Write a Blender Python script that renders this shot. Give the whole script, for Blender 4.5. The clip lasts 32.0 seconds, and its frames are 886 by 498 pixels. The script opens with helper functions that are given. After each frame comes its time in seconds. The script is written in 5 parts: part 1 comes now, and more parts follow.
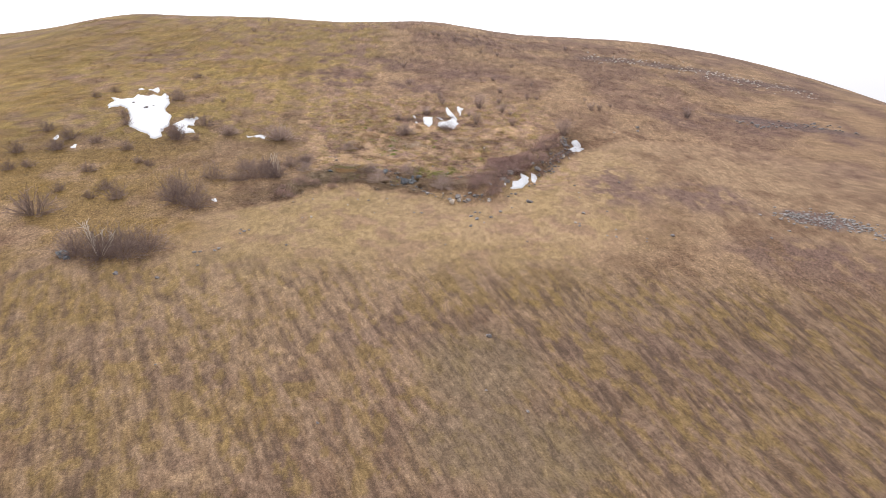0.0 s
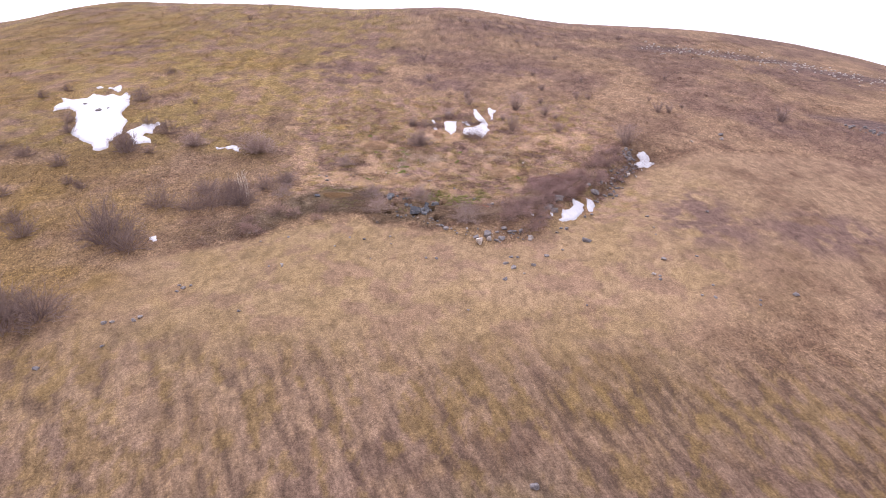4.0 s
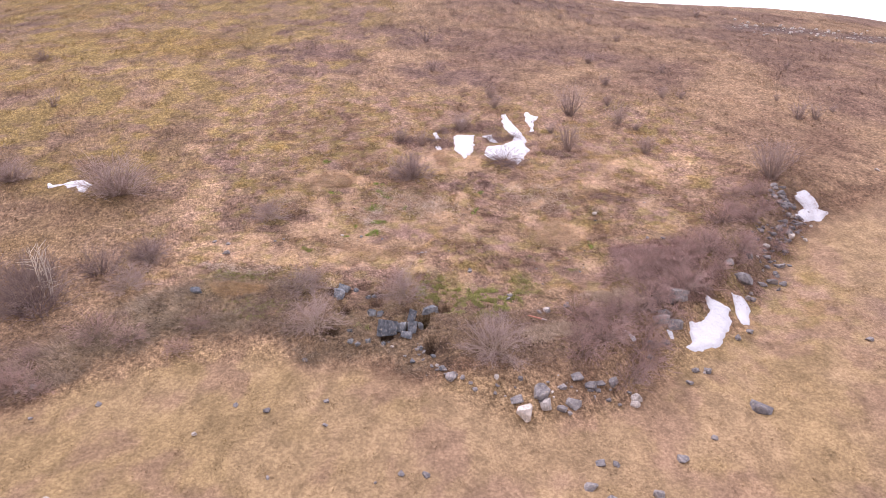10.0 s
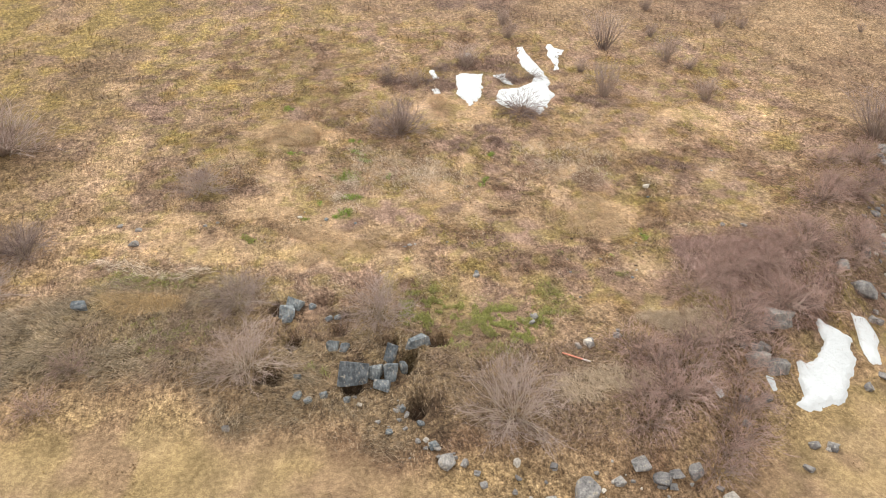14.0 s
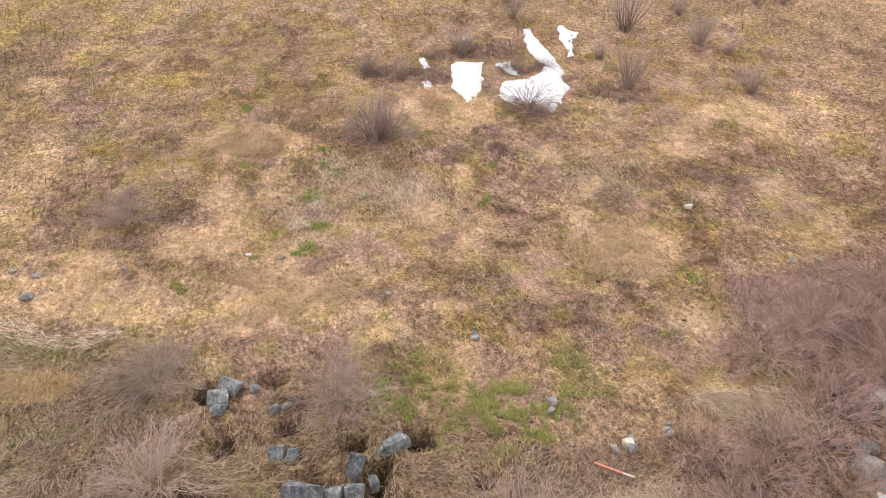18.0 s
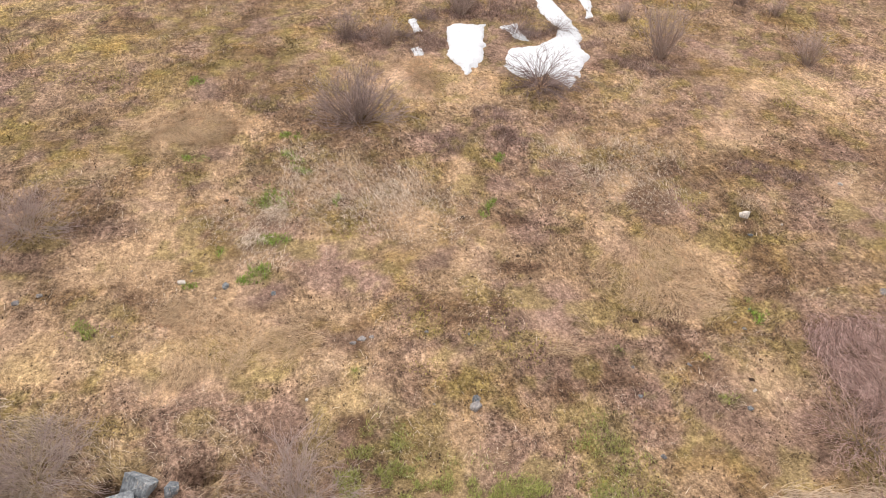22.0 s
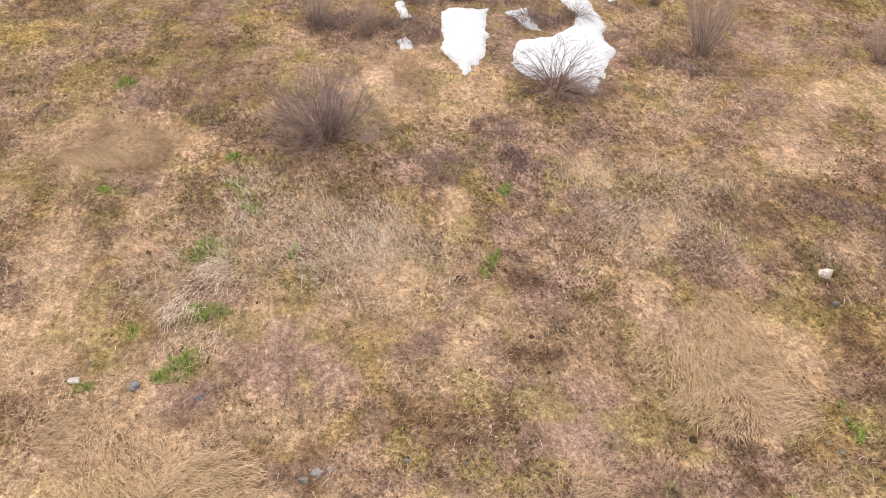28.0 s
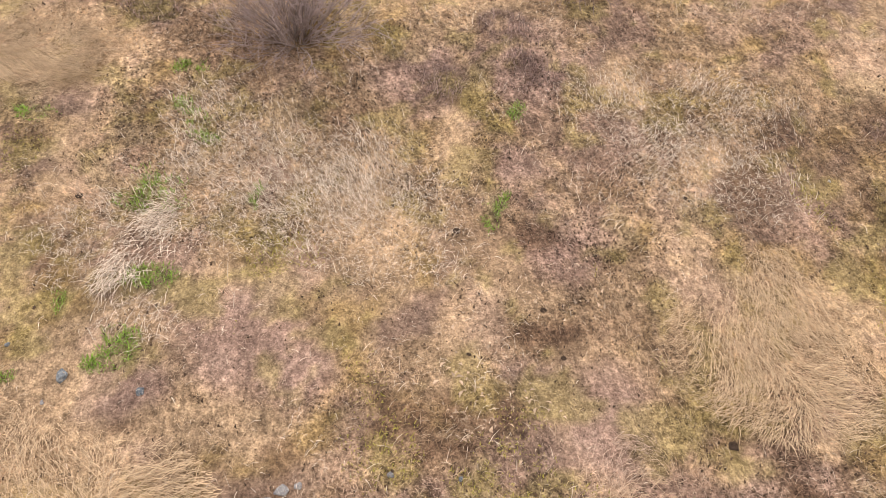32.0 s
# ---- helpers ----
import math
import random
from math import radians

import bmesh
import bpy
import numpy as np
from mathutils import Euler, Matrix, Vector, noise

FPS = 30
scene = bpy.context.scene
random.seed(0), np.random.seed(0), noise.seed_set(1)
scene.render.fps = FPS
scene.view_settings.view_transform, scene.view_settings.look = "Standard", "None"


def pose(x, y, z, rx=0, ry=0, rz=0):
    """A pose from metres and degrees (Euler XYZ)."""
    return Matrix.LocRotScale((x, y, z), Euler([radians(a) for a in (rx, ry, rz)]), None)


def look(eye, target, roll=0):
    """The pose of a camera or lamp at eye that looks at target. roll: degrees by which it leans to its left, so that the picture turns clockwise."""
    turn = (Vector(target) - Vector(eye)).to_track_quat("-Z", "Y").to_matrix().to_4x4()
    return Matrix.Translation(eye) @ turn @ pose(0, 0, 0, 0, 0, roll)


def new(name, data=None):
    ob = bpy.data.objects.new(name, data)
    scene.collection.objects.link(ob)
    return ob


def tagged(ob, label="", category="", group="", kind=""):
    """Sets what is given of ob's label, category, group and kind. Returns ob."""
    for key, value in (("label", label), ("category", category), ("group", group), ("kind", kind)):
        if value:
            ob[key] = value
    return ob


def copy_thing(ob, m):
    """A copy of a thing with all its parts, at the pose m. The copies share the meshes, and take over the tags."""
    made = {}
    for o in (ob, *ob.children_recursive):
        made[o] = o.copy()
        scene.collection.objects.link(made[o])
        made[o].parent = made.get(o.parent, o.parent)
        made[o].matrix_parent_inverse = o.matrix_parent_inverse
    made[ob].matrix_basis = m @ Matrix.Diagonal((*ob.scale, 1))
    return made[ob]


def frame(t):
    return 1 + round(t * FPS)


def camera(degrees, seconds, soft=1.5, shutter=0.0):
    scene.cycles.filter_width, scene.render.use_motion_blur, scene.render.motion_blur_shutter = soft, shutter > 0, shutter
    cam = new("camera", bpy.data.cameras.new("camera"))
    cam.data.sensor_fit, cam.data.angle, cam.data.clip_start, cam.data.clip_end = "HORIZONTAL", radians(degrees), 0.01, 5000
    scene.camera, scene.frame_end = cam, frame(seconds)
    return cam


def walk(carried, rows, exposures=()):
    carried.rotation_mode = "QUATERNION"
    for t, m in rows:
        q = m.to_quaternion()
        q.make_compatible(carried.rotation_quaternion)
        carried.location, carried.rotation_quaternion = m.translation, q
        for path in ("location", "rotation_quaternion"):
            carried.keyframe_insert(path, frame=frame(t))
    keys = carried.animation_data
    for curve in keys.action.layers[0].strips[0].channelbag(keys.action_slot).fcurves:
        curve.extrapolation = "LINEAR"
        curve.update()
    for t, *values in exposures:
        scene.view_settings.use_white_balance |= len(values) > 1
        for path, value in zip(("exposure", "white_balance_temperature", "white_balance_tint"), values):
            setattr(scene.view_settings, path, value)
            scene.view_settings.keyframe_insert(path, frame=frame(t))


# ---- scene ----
cam = camera(66.26, 32.0, soft=0.6)
PATH = [
    (0, (-0.00, -171.58, 12.78), (0.747, -142.319, 6.208), -0.12),
    (0.5, (0.35, -166.41, 12.82), (1.086, -137.150, 6.241), -0.19),
    (1, (0.67, -161.20, 12.87), (1.404, -131.938, 6.283), -0.19),
    (1.5, (1.03, -155.98, 12.94), (1.755, -126.729, 6.339), -0.20),
    (2, (1.37, -150.82, 13.02), (2.075, -121.564, 6.403), -0.23),
    (2.5, (1.65, -145.67, 13.09), (2.293, -116.420, 6.447), -0.22),
    (3, (1.99, -140.58, 13.12), (1.493, -111.332, 6.463), -0.26),
    (3.5, (2.17, -135.41, 13.09), (1.657, -106.167, 6.427), -0.30),
    (5.5, (2.48, -115.05, 12.58), (1.181, -85.805, 6.011), -0.26),
    (6, (2.56, -110.09, 12.52), (1.239, -80.843, 5.968), -0.28),
    (6.5, (2.60, -105.14, 12.50), (1.269, -75.894, 5.961), -0.29),
    (7, (2.52, -100.06, 12.50), (1.187, -70.810, 5.958), -0.28),
    (7.5, (2.38, -95.03, 12.52), (1.067, -65.782, 5.956), -0.27),
    (8, (2.27, -90.02, 12.52), (0.974, -60.784, 5.940), -0.26),
    (8.5, (2.24, -85.00, 12.48), (0.933, -55.763, 5.904), -0.21),
    (9, (2.23, -79.99, 12.40), (0.901, -50.749, 5.829), -0.28),
    (9.5, (2.19, -74.97, 12.34), (0.839, -45.725, 5.770), -0.43),
    (10, (2.09, -70.02, 12.34), (0.731, -40.785, 5.746), -0.43),
    (10.5, (1.96, -65.05, 12.38), (0.611, -35.820, 5.748), -0.35),
    (11, (1.85, -60.44, 12.41), (0.517, -31.223, 5.740), -0.26),
    (11.5, (1.74, -56.91, 12.38), (0.401, -27.688, 5.700), -0.26),
    (12, (1.67, -54.15, 12.31), (0.296, -24.924, 5.668), -0.24),
    (12.5, (1.68, -52.31, 12.21), (0.239, -23.081, 5.601), -0.20),
    (13, (1.69, -51.46, 12.06), (0.231, -22.365, 4.882), -0.10),
    (13.5, (1.62, -51.00, 12.04), (0.206, -22.539, 2.662), 0.02),
    (14, (1.58, -50.83, 12.04), (0.188, -22.376, 2.636), 0.07),
    (14.5, (1.58, -50.09, 12.07), (0.174, -21.649, 2.642), 0.09),
    (16.5, (1.78, -41.83, 12.13), (0.168, -13.435, 2.584), -0.31),
    (17, (1.77, -40.82, 12.08), (0.203, -12.624, 1.947), -0.35),
    (17.5, (1.79, -40.31, 12.09), (0.267, -12.137, 1.894), -0.34),
    (18, (1.76, -39.35, 12.07), (0.272, -11.182, 1.855), -0.38),
    (18.5, (1.68, -37.70, 12.07), (0.242, -9.531, 1.845), -0.29),
    (19, (1.61, -35.44, 12.09), (0.223, -7.285, 1.813), -0.23),
    (19.5, (1.57, -33.04, 12.11), (0.194, -4.891, 1.830), -0.17),
    (20, (1.56, -31.58, 12.10), (0.179, -3.420, 1.830), -0.10),
    (20.5, (1.53, -30.95, 12.01), (0.192, -3.012, 1.177), -0.05),
    (21, (1.47, -30.74, 11.92), (0.190, -3.222, 0.036), -0.06),
    (21.5, (1.44, -30.59, 11.87), (0.200, -3.078, -0.032), 0.03),
    (22, (1.46, -30.05, 11.85), (0.193, -2.552, -0.084), 0.04),
    (22.5, (1.48, -28.75, 11.89), (0.163, -1.258, -0.039), 0.07),
    (23, (1.48, -27.18, 11.95), (0.149, 0.328, 0.044), 0.06),
    (23.5, (1.46, -26.46, 12.00), (0.165, 1.020, 0.040), 0.07),
    (24, (1.44, -26.17, 12.04), (0.188, 1.220, -0.127), 0.13),
    (24.5, (1.40, -26.07, 12.07), (0.216, 0.833, -1.153), 0.23),
    (26.5, (1.39, -23.61, 12.11), (0.241, 3.295, -1.109), 0.27),
    (27, (1.38, -23.19, 12.13), (0.256, 3.709, -1.103), 0.35),
    (27.5, (1.34, -22.12, 12.13), (0.221, 4.783, -1.102), 0.40),
    (28, (1.33, -21.24, 12.13), (0.215, 5.688, -1.052), 0.45),
    (28.5, (1.38, -21.02, 12.09), (0.296, 4.879, -3.015), 0.50),
    (29, (1.44, -20.91, 12.14), (0.426, 3.201, -5.673), 0.58),
    (29.5, (1.48, -20.77, 12.17), (0.453, 3.205, -5.835), 0.52),
    (30, (1.46, -19.94, 12.21), (0.402, 4.017, -5.819), 0.58),
    (30.5, (1.43, -18.81, 12.26), (0.352, 5.123, -5.789), 0.59),
    (31, (1.38, -17.68, 12.32), (0.307, 6.181, -5.838), 0.65),
    (31.5, (1.36, -16.59, 12.33), (0.252, 7.222, -5.888), 0.69),
    (32, (1.31, -15.83, 12.32), (0.296, 7.906, -5.991), 0.88),
]
walk(cam, [(t, look(eye, target, roll)) for t, eye, target, roll in PATH],
     exposures=[(0, -0.12, 6250, 14), (2.4, -0.11, 6250, 14), (4.0, -0.06, 6000, 30), (9, 0.05, 6120, 31), (13.1, 0.21, 6250, 30), (13.8, 0.18, 6600, 5), (14.6, 0.18, 6600, 5), (16.4, 0.15, 6600, 12), (20, 0.07, 6580, 13), (26, 0.03, 6560, 13), (32, 0.06, 6550, 13)])

# ---------------------------------------------------------------- light
world = bpy.data.worlds.new("overcast_sky")
scene.world = world
world.use_nodes = True
wn, wl = world.node_tree.nodes, world.node_tree.links
sky = wn.new("ShaderNodeTexSky")
sky.sky_type, sky.sun_disc = "NISHITA", False
sky.sun_elevation, sky.sun_rotation = radians(52), radians(-35)
sky.dust_density, sky.air_density = 4.0, 1.0
grey = wn.new("ShaderNodeHueSaturation")
grey.inputs["Saturation"].default_value = 0.10
veil = wn.new("ShaderNodeMixRGB")
veil.inputs["Fac"].default_value = 0.62
veil.inputs["Color2"].default_value = (9.6, 9.5, 9.5, 1)
wl.new(sky.outputs["Color"], grey.inputs["Color"])
wl.new(grey.outputs["Color"], veil.inputs["Color1"])
wl.new(veil.outputs["Color"], wn["Background"].inputs["Color"])
wn["Background"].inputs["Strength"].default_value = 0.172

sun = new("sun", bpy.data.lights.new("sun", "SUN"))
sun.data.energy, sun.data.angle, sun.data.color = 1.7, radians(14), (1.0, 0.96, 0.9)
sun.matrix_world = look((-40, 60, 100), (0, 0, 0))

# ---------------------------------------------------------------- lattice noise
_tab = np.random.RandomState(7).rand(256, 256)


def lattice(x, y, size, shift=0):
    """Smooth value noise from 0 to 1, cells of that size in metres."""
    u, v = np.asarray(x, float) / size + 31.7 * shift, np.asarray(y, float) / size + 17.3 * shift
    i, j = np.floor(u).astype(int), np.floor(v).astype(int)
    a, b = u - i, v - j
    a, b = a * a * (3 - 2 * a), b * b * (3 - 2 * b)
    i0, i1, j0, j1 = i % 256, (i + 1) % 256, j % 256, (j + 1) % 256
    return (_tab[i0, j0] * (1 - a) + _tab[i1, j0] * a) * (1 - b) + (_tab[i0, j1] * (1 - a) + _tab[i1, j1] * a) * b


def fbm(x, y, size, shift=0, octaves=4):
    total, norm = 0.0, 0.0
    for k in range(octaves):
        w = 0.55 ** k
        total, norm = total + w * lattice(x, y, size / 2.03 ** k, shift + k), norm + w
    return total / norm


def sstep(a, b, v):
    k = np.clip((v - a) / (b - a), 0, 1)
    return k * k * (3 - 2 * k)


# ---------------------------------------------------------------- the hillside as a height function
SLOPE = ((0, 0, -0.1322), (0, 1, 21.1372), (0, 2, 0.7932), (0, 3, -0.7142), (0, 4, -0.0335), (1, 0, -2.9904), (1, 1, -0.6398), (1, 2, -0.5476), (1, 3, 0.0332), (2, 0, 0.6907), (2, 1, 0.6824), (2, 2, 0.0029), (3, 0, -0.4893), (3, 1, 0.5169), (4, 0, -1.19))
EDGE_X = (-75, -60, -50, -42, -34, -27, -20, -12, -4, 0, 5, 10, 14, 18, 25, 30.5, 38.4, 49, 70)
EDGE_Y = (-56, -47, -41, -34.5, -31, -27.4, -23.2, -22.3, -22.5, -24.6, -26.6, -26, -24, -20, -15, -6.6, 3, 10, 14)


def bank_side(x, y):
    """Metres above the foot of the stony bank."""
    return (y - np.interp(x, EDGE_X, EDGE_Y)) * np.where(np.asarray(x) > 14, 0.75, 1.0)


def brush_side(x, y):
    """Metres above the lower edge of the brush on the bank."""
    return bank_side(x, y) - 2.6 * sstep(-32, -24, x) * sstep(-10, -14, x) - 3.4 * sstep(-3, 4, x) * sstep(28, 22, x) + 2.6 * (fbm(x, y, 3.0, 225, 3) - 0.5)


def hill(x, y):
    x, y = np.asarray(x, float), np.asarray(y, float)
    crest = 122 + 0.25 * (x + np.sqrt(x * x + 400))
    low = 0.5 * (y - 108 + np.sqrt((y + 108) ** 2 + 256))
    top = crest + 8
    yl = 0.5 * (low + top - np.sqrt((low - top) ** 2 + 484))
    u, v = 130 * np.tanh(x / 130) / 60, yl / 60
    z = sum(c * u ** i * v ** j for i, j, c in SLOPE)
    z = z - 22 * (1 - np.exp(-np.maximum(-105 - y, 0) / 80)) - 0.06 * np.maximum(y - crest - 5, 0)
    rise = 4.4 * np.exp(-((x - 2) / 28) ** 2) + 2.6 * np.exp(-((x + 125) / 22) ** 2)
    z = z + sstep(45, 118, y) * rise - sstep(50, 130, y) * 0.0011 * np.maximum(x - 92, 0) ** 2
    s = bank_side(x, y) - 3
    a = (0.25 + 0.85 * sstep(0, 7, x)) * sstep(-50, -30, x) * (1 - sstep(40, 52, x))
    return z + a * np.tanh(s / 2.4) * np.exp(-(s / 9.5) ** 2)


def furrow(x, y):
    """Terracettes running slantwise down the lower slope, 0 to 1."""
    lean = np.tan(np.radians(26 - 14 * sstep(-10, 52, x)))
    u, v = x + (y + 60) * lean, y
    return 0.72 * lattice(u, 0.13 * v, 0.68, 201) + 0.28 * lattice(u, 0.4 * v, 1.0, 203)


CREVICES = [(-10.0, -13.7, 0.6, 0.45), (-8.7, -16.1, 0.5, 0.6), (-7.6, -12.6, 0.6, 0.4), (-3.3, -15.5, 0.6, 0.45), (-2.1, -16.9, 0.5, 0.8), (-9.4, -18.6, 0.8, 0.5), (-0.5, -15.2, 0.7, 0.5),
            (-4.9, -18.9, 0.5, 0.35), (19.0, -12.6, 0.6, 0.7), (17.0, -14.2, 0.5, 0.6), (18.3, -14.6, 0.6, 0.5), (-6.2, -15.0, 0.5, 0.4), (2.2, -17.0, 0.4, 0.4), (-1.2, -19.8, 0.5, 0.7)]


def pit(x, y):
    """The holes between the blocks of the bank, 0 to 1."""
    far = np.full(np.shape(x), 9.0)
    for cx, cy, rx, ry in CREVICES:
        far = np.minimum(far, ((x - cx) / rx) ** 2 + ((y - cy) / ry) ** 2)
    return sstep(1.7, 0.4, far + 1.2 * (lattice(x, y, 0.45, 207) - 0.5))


def ground_z(x, y):
    """The hill with its hummocks and hollows."""
    x, y = np.asarray(x, float), np.asarray(y, float)
    rough = 0.35 * (fbm(x, y, 9.0, 3, 2) - 0.5) + 0.16 * (fbm(x, y, 1.7, 5, 2) - 0.5) + 0.07 * (lattice(x, y, 0.55, 9) - 0.5)
    rough = rough + 0.45 * sstep(-46, -60, y) * (furrow(x, y) - 0.5) - 0.8 * pit(x, y)
    return hill(x, y) + rough


def zat(x, y):
    return float(ground_z(np.array([x]), np.array([y]))[0])


# ---------------------------------------------------------------- cover: where grows what
PALE = [(-14.6, 7.6, 3.2, 1.9), (-11.9, 7.4, 1.4, 1.6), (-20, -7.9, 7, 1.2), (-2.2, 13.9, 1.7, 3), (-14.9, -3.6, 1.7, 1.2), (23.3, 14.8, 2.1, 2.7), (2.1, 13.2, 1, 1.8), (-19.1, -13.7, 1.6, 1.1),
    (-27.2, 1.4, 2.2, 4.2), (-15.2, 6.6, 3.32, 1.4), (-11.9, 6.4, 1.33, 1.1), (-14.1, 1, 1.15, 1.98), (-11.2, 2.7, 0.72, 2.38), (-12.6, -2.6, 1.23, 2.26),
    (1.4, -2.7, 0.73, 1.67), (10.7, -1.4, 3.06, 2.13), (5.4, -4.3, 1.41, 1.72), (-8.2, -7.8, 2.91, 1.69), (-10, -9.4, 0.86, 0.83),
    (12.8, -7.1, 1.23, 0.98), (0.7, 4.2, 0.54, 1.76), (-1.4, 0.9, 0.99, 1.09), (2.9, 3.7, 0.82, 0.77), (6.9, 8.1, 0.97, 1.18), (11.4, -4.5, 0.68, 0.36),
    (8.8, -5.1, 0.51, 0.45), (0.2, -7.3, 0.95, 0.48), (16.3, 9.4, 1.49, 1.43), (9, 4.7, 0.89, 1.18), (8, 0.8, 0.81, 1.01), (-15.3, -9.2, 3.08, 0.58),
    (-0.2, 13.1, 2.17, 1.87), (-19.6, -5.7, 2.16, 0.74), (-15.5, -4.2, 1.08, 0.76), (28.6, 17.3, 1.4, 2.22), (21.2, 14.9, 2.28, 1.48),
    (-32.1, 13.8, 1.76, 1.23)]
GREEN = [(-15.7, 11.6, 0.3, 0.5), (-13.8, -7.1, 0.7, 0.3), (-1.6, -12.2, 0.8, 1.4), (2.5, -14.2, 2.3, 1.1), (4.5, -13.5, 1.3, 1),
    (-16.1, -16.3, 1.5, 0.9), (-18.9, -11.9, 1.6, 0.6), (-6.6, -18.1, 0.5, 0.4), (6.6, -11.3, 1.1, 1.1), (-8.5, 1.7, 0.84, 0.47), (-8, -1.1, 0.57, 0.33),
    (-8.2, -3.3, 0.4, 0.53), (-8.1, 4, 0.4, 0.46), (-7.3, 3.4, 0.29, 0.25), (-8.7, 6.8, 0.4, 0.24), (-8.7, -4, 0.17, 0.18), (2.2, 2, 0.25, 0.66),
    (-3, -8.1, 0.15, 0.14), (6.1, -7.4, 0.14, 0.15), (7.4, -6.3, 0.26, 0.13), (-10.8, -4.5, 0.31, 0.15), (-13.3, 4.1, 0.55, 0.22),
    (-5.1, 1.6, 0.18, 0.28), (2.8, 5.9, 0.25, 0.3), (-10.2, -2.3, 0.18, 0.31), (13.7, -3.8, 0.29, 0.44), (-8.6, 4.9, 0.26, 0.3), (8.2, -8.1, 0.22, 0.21),
    (4.2, -7.5, 0.13, 0.08), (11.6, -8.5, 0.45, 0.24), (11, -6.6, 0.24, 0.13), (1.8, -14, 2.21, 1.65), (-1.6, -12.5, 0.72, 0.93),
    (-17.8, -11.7, 1.3, 0.38), (4, -14.1, 0.98, 0.67), (-16, -16.1, 0.33, 0.31)]
DARK = [(-20.7, 6.3, 1.6, 2), (-12, 12.1, 1.9, 2.3), (-16.3, -0.4, 2.1, 1.4), (-14.1, -5.6, 1.9, 1.2), (-1.8, -10.4, 1.1, 2.3), (-22.6, 0.6, 1.4, 3.9),
    (2.2, 28, 6.6, 5.4), (-19.5, 24.9, 7.9, 5.1), (25.8, 3.4, 2, 2.9), (1.8, -4.2, 1.39, 0.86), (3.7, -2, 1.11, 0.62), (3.5, 1.2, 1.02, 0.87),
    (10.8, 3.4, 1.19, 1.51), (5.1, -8.5, 0.68, 0.6), (14.6, -0.7, 0.71, 2.43), (10.3, -5.5, 1.02, 0.88), (-0.7, -4.4, 1.04, 0.79),
    (-2.8, -6.4, 0.57, 0.38), (7.5, -7.5, 1.77, 0.95), (-11, -0.2, 0.55, 1.15), (-9.4, 3.7, 0.63, 1.42), (-2.7, 5.1, 0.88, 1.21), (8.2, 5.9, 1.37, 1.27),
    (12.6, 5.3, 1.79, 1.21), (15.9, 6.2, 1.34, 1.29), (5.9, 2.5, 0.84, 1.89), (-13.5, 2.9, 1.02, 0.83), (-2.8, -7.4, 0.94, 0.47), (-7.5, -5.3, 0.5, 0.27),
    (-23, 19, 2.29, 2.25), (-27.8, 16.7, 1.36, 1.33), (29.2, 7.4, 1.04, 2.21), (-24.2, 7.7, 1.58, 0.9)]
HEATH = [(-16.3, -0.4, 2.1, 1.4), (-86.8, 60.8, 9.4, 5.1), (-9.6, 63.9, 11.2, 6.7), (-2.0, 46.3, 8.8, 5.5),
         (17.9, 57.4, 11.1, 6.6), (21.1, 100.3, 14.6, 9.9), (75.9, 32.4, 9.3, 6.1), (97.6, 31.8, 12.1, 5.0), (127.7, 36.5, 11.0, 5.2),
         (45.0, -15.3, 8.4, 9.6), (63.9, -17.6, 12.1, 6.5), (105, 75, 30.0, 6.0), (-26.4, 47.2, 10.4, 9.4), (37.2, -76.3, 23.3, 8.8),
         (-4.7, -70.3, 10.5, 5.8), (10.2, -92.8, 10.7, 5.6), (-38.8, -70.8, 10.2, 3.5), (77.8, -41.0, 18.2, 8.7), (24, -94.5, 10.7, 5.7)]
MOSS = [(-129.4, 67.9, 17.7, 27.1), (-95.2, 88.1, 12.4, 11.6), (-50.0, 53.3, 12.2, 7.0), (-75.2, -25.2, 12.2, 6.2), (-53.9, -41.2, 9.5, 4.3),
        (-61.4, -69.6, 7.1, 6.1), (-23.6, -91.5, 7.1, 4.6), (-40.7, -90.8, 7.2, 5.7), (-106.0, 30.9, 11.0, 10.2), (21.7, -59.0, 8.0, 5.7),
        (48.1, -66.2, 8.2, 4.6), (-71.5, -17.1, 7.6, 5.0)]


def spots(x, y, rows, shift, warp=1.0):
    """How far a place lies inside the uneven patches of a list, 0 to 1."""
    wx = x + 1.8 * warp * (fbm(x, y, 2.4 * warp, shift, 4) - 0.5)
    wy = y + 1.8 * warp * (fbm(x, y, 2.4 * warp, shift + 11, 4) - 0.5)
    far = np.full(np.shape(x), 9.0)
    for cx, cy, rx, ry in rows:
        far = np.minimum(far, ((wx - cx) / rx) ** 2 + ((wy - cy) / ry) ** 2)
    return sstep(1.9, 0.3, far)


STRAW_C = np.array((0.42, 0.292, 0.182))
EARTH_C = np.array((0.222, 0.142, 0.090))
HEATH_C = np.array((0.235, 0.155, 0.126))
MOSS_C = np.array((0.265, 0.178, 0.055))
GREEN_C = np.array((0.120, 0.150, 0.035))
# dark soil; scaled down it also paints the shade in bank crevices
SOIL_SHADE_C = np.array((0.125, 0.076, 0.048))
BLEACH_C = np.array((0.60, 0.46, 0.33))


def blend(a, b, k):
    return a + (b - a) * np.clip(k, 0, 1)[..., None]


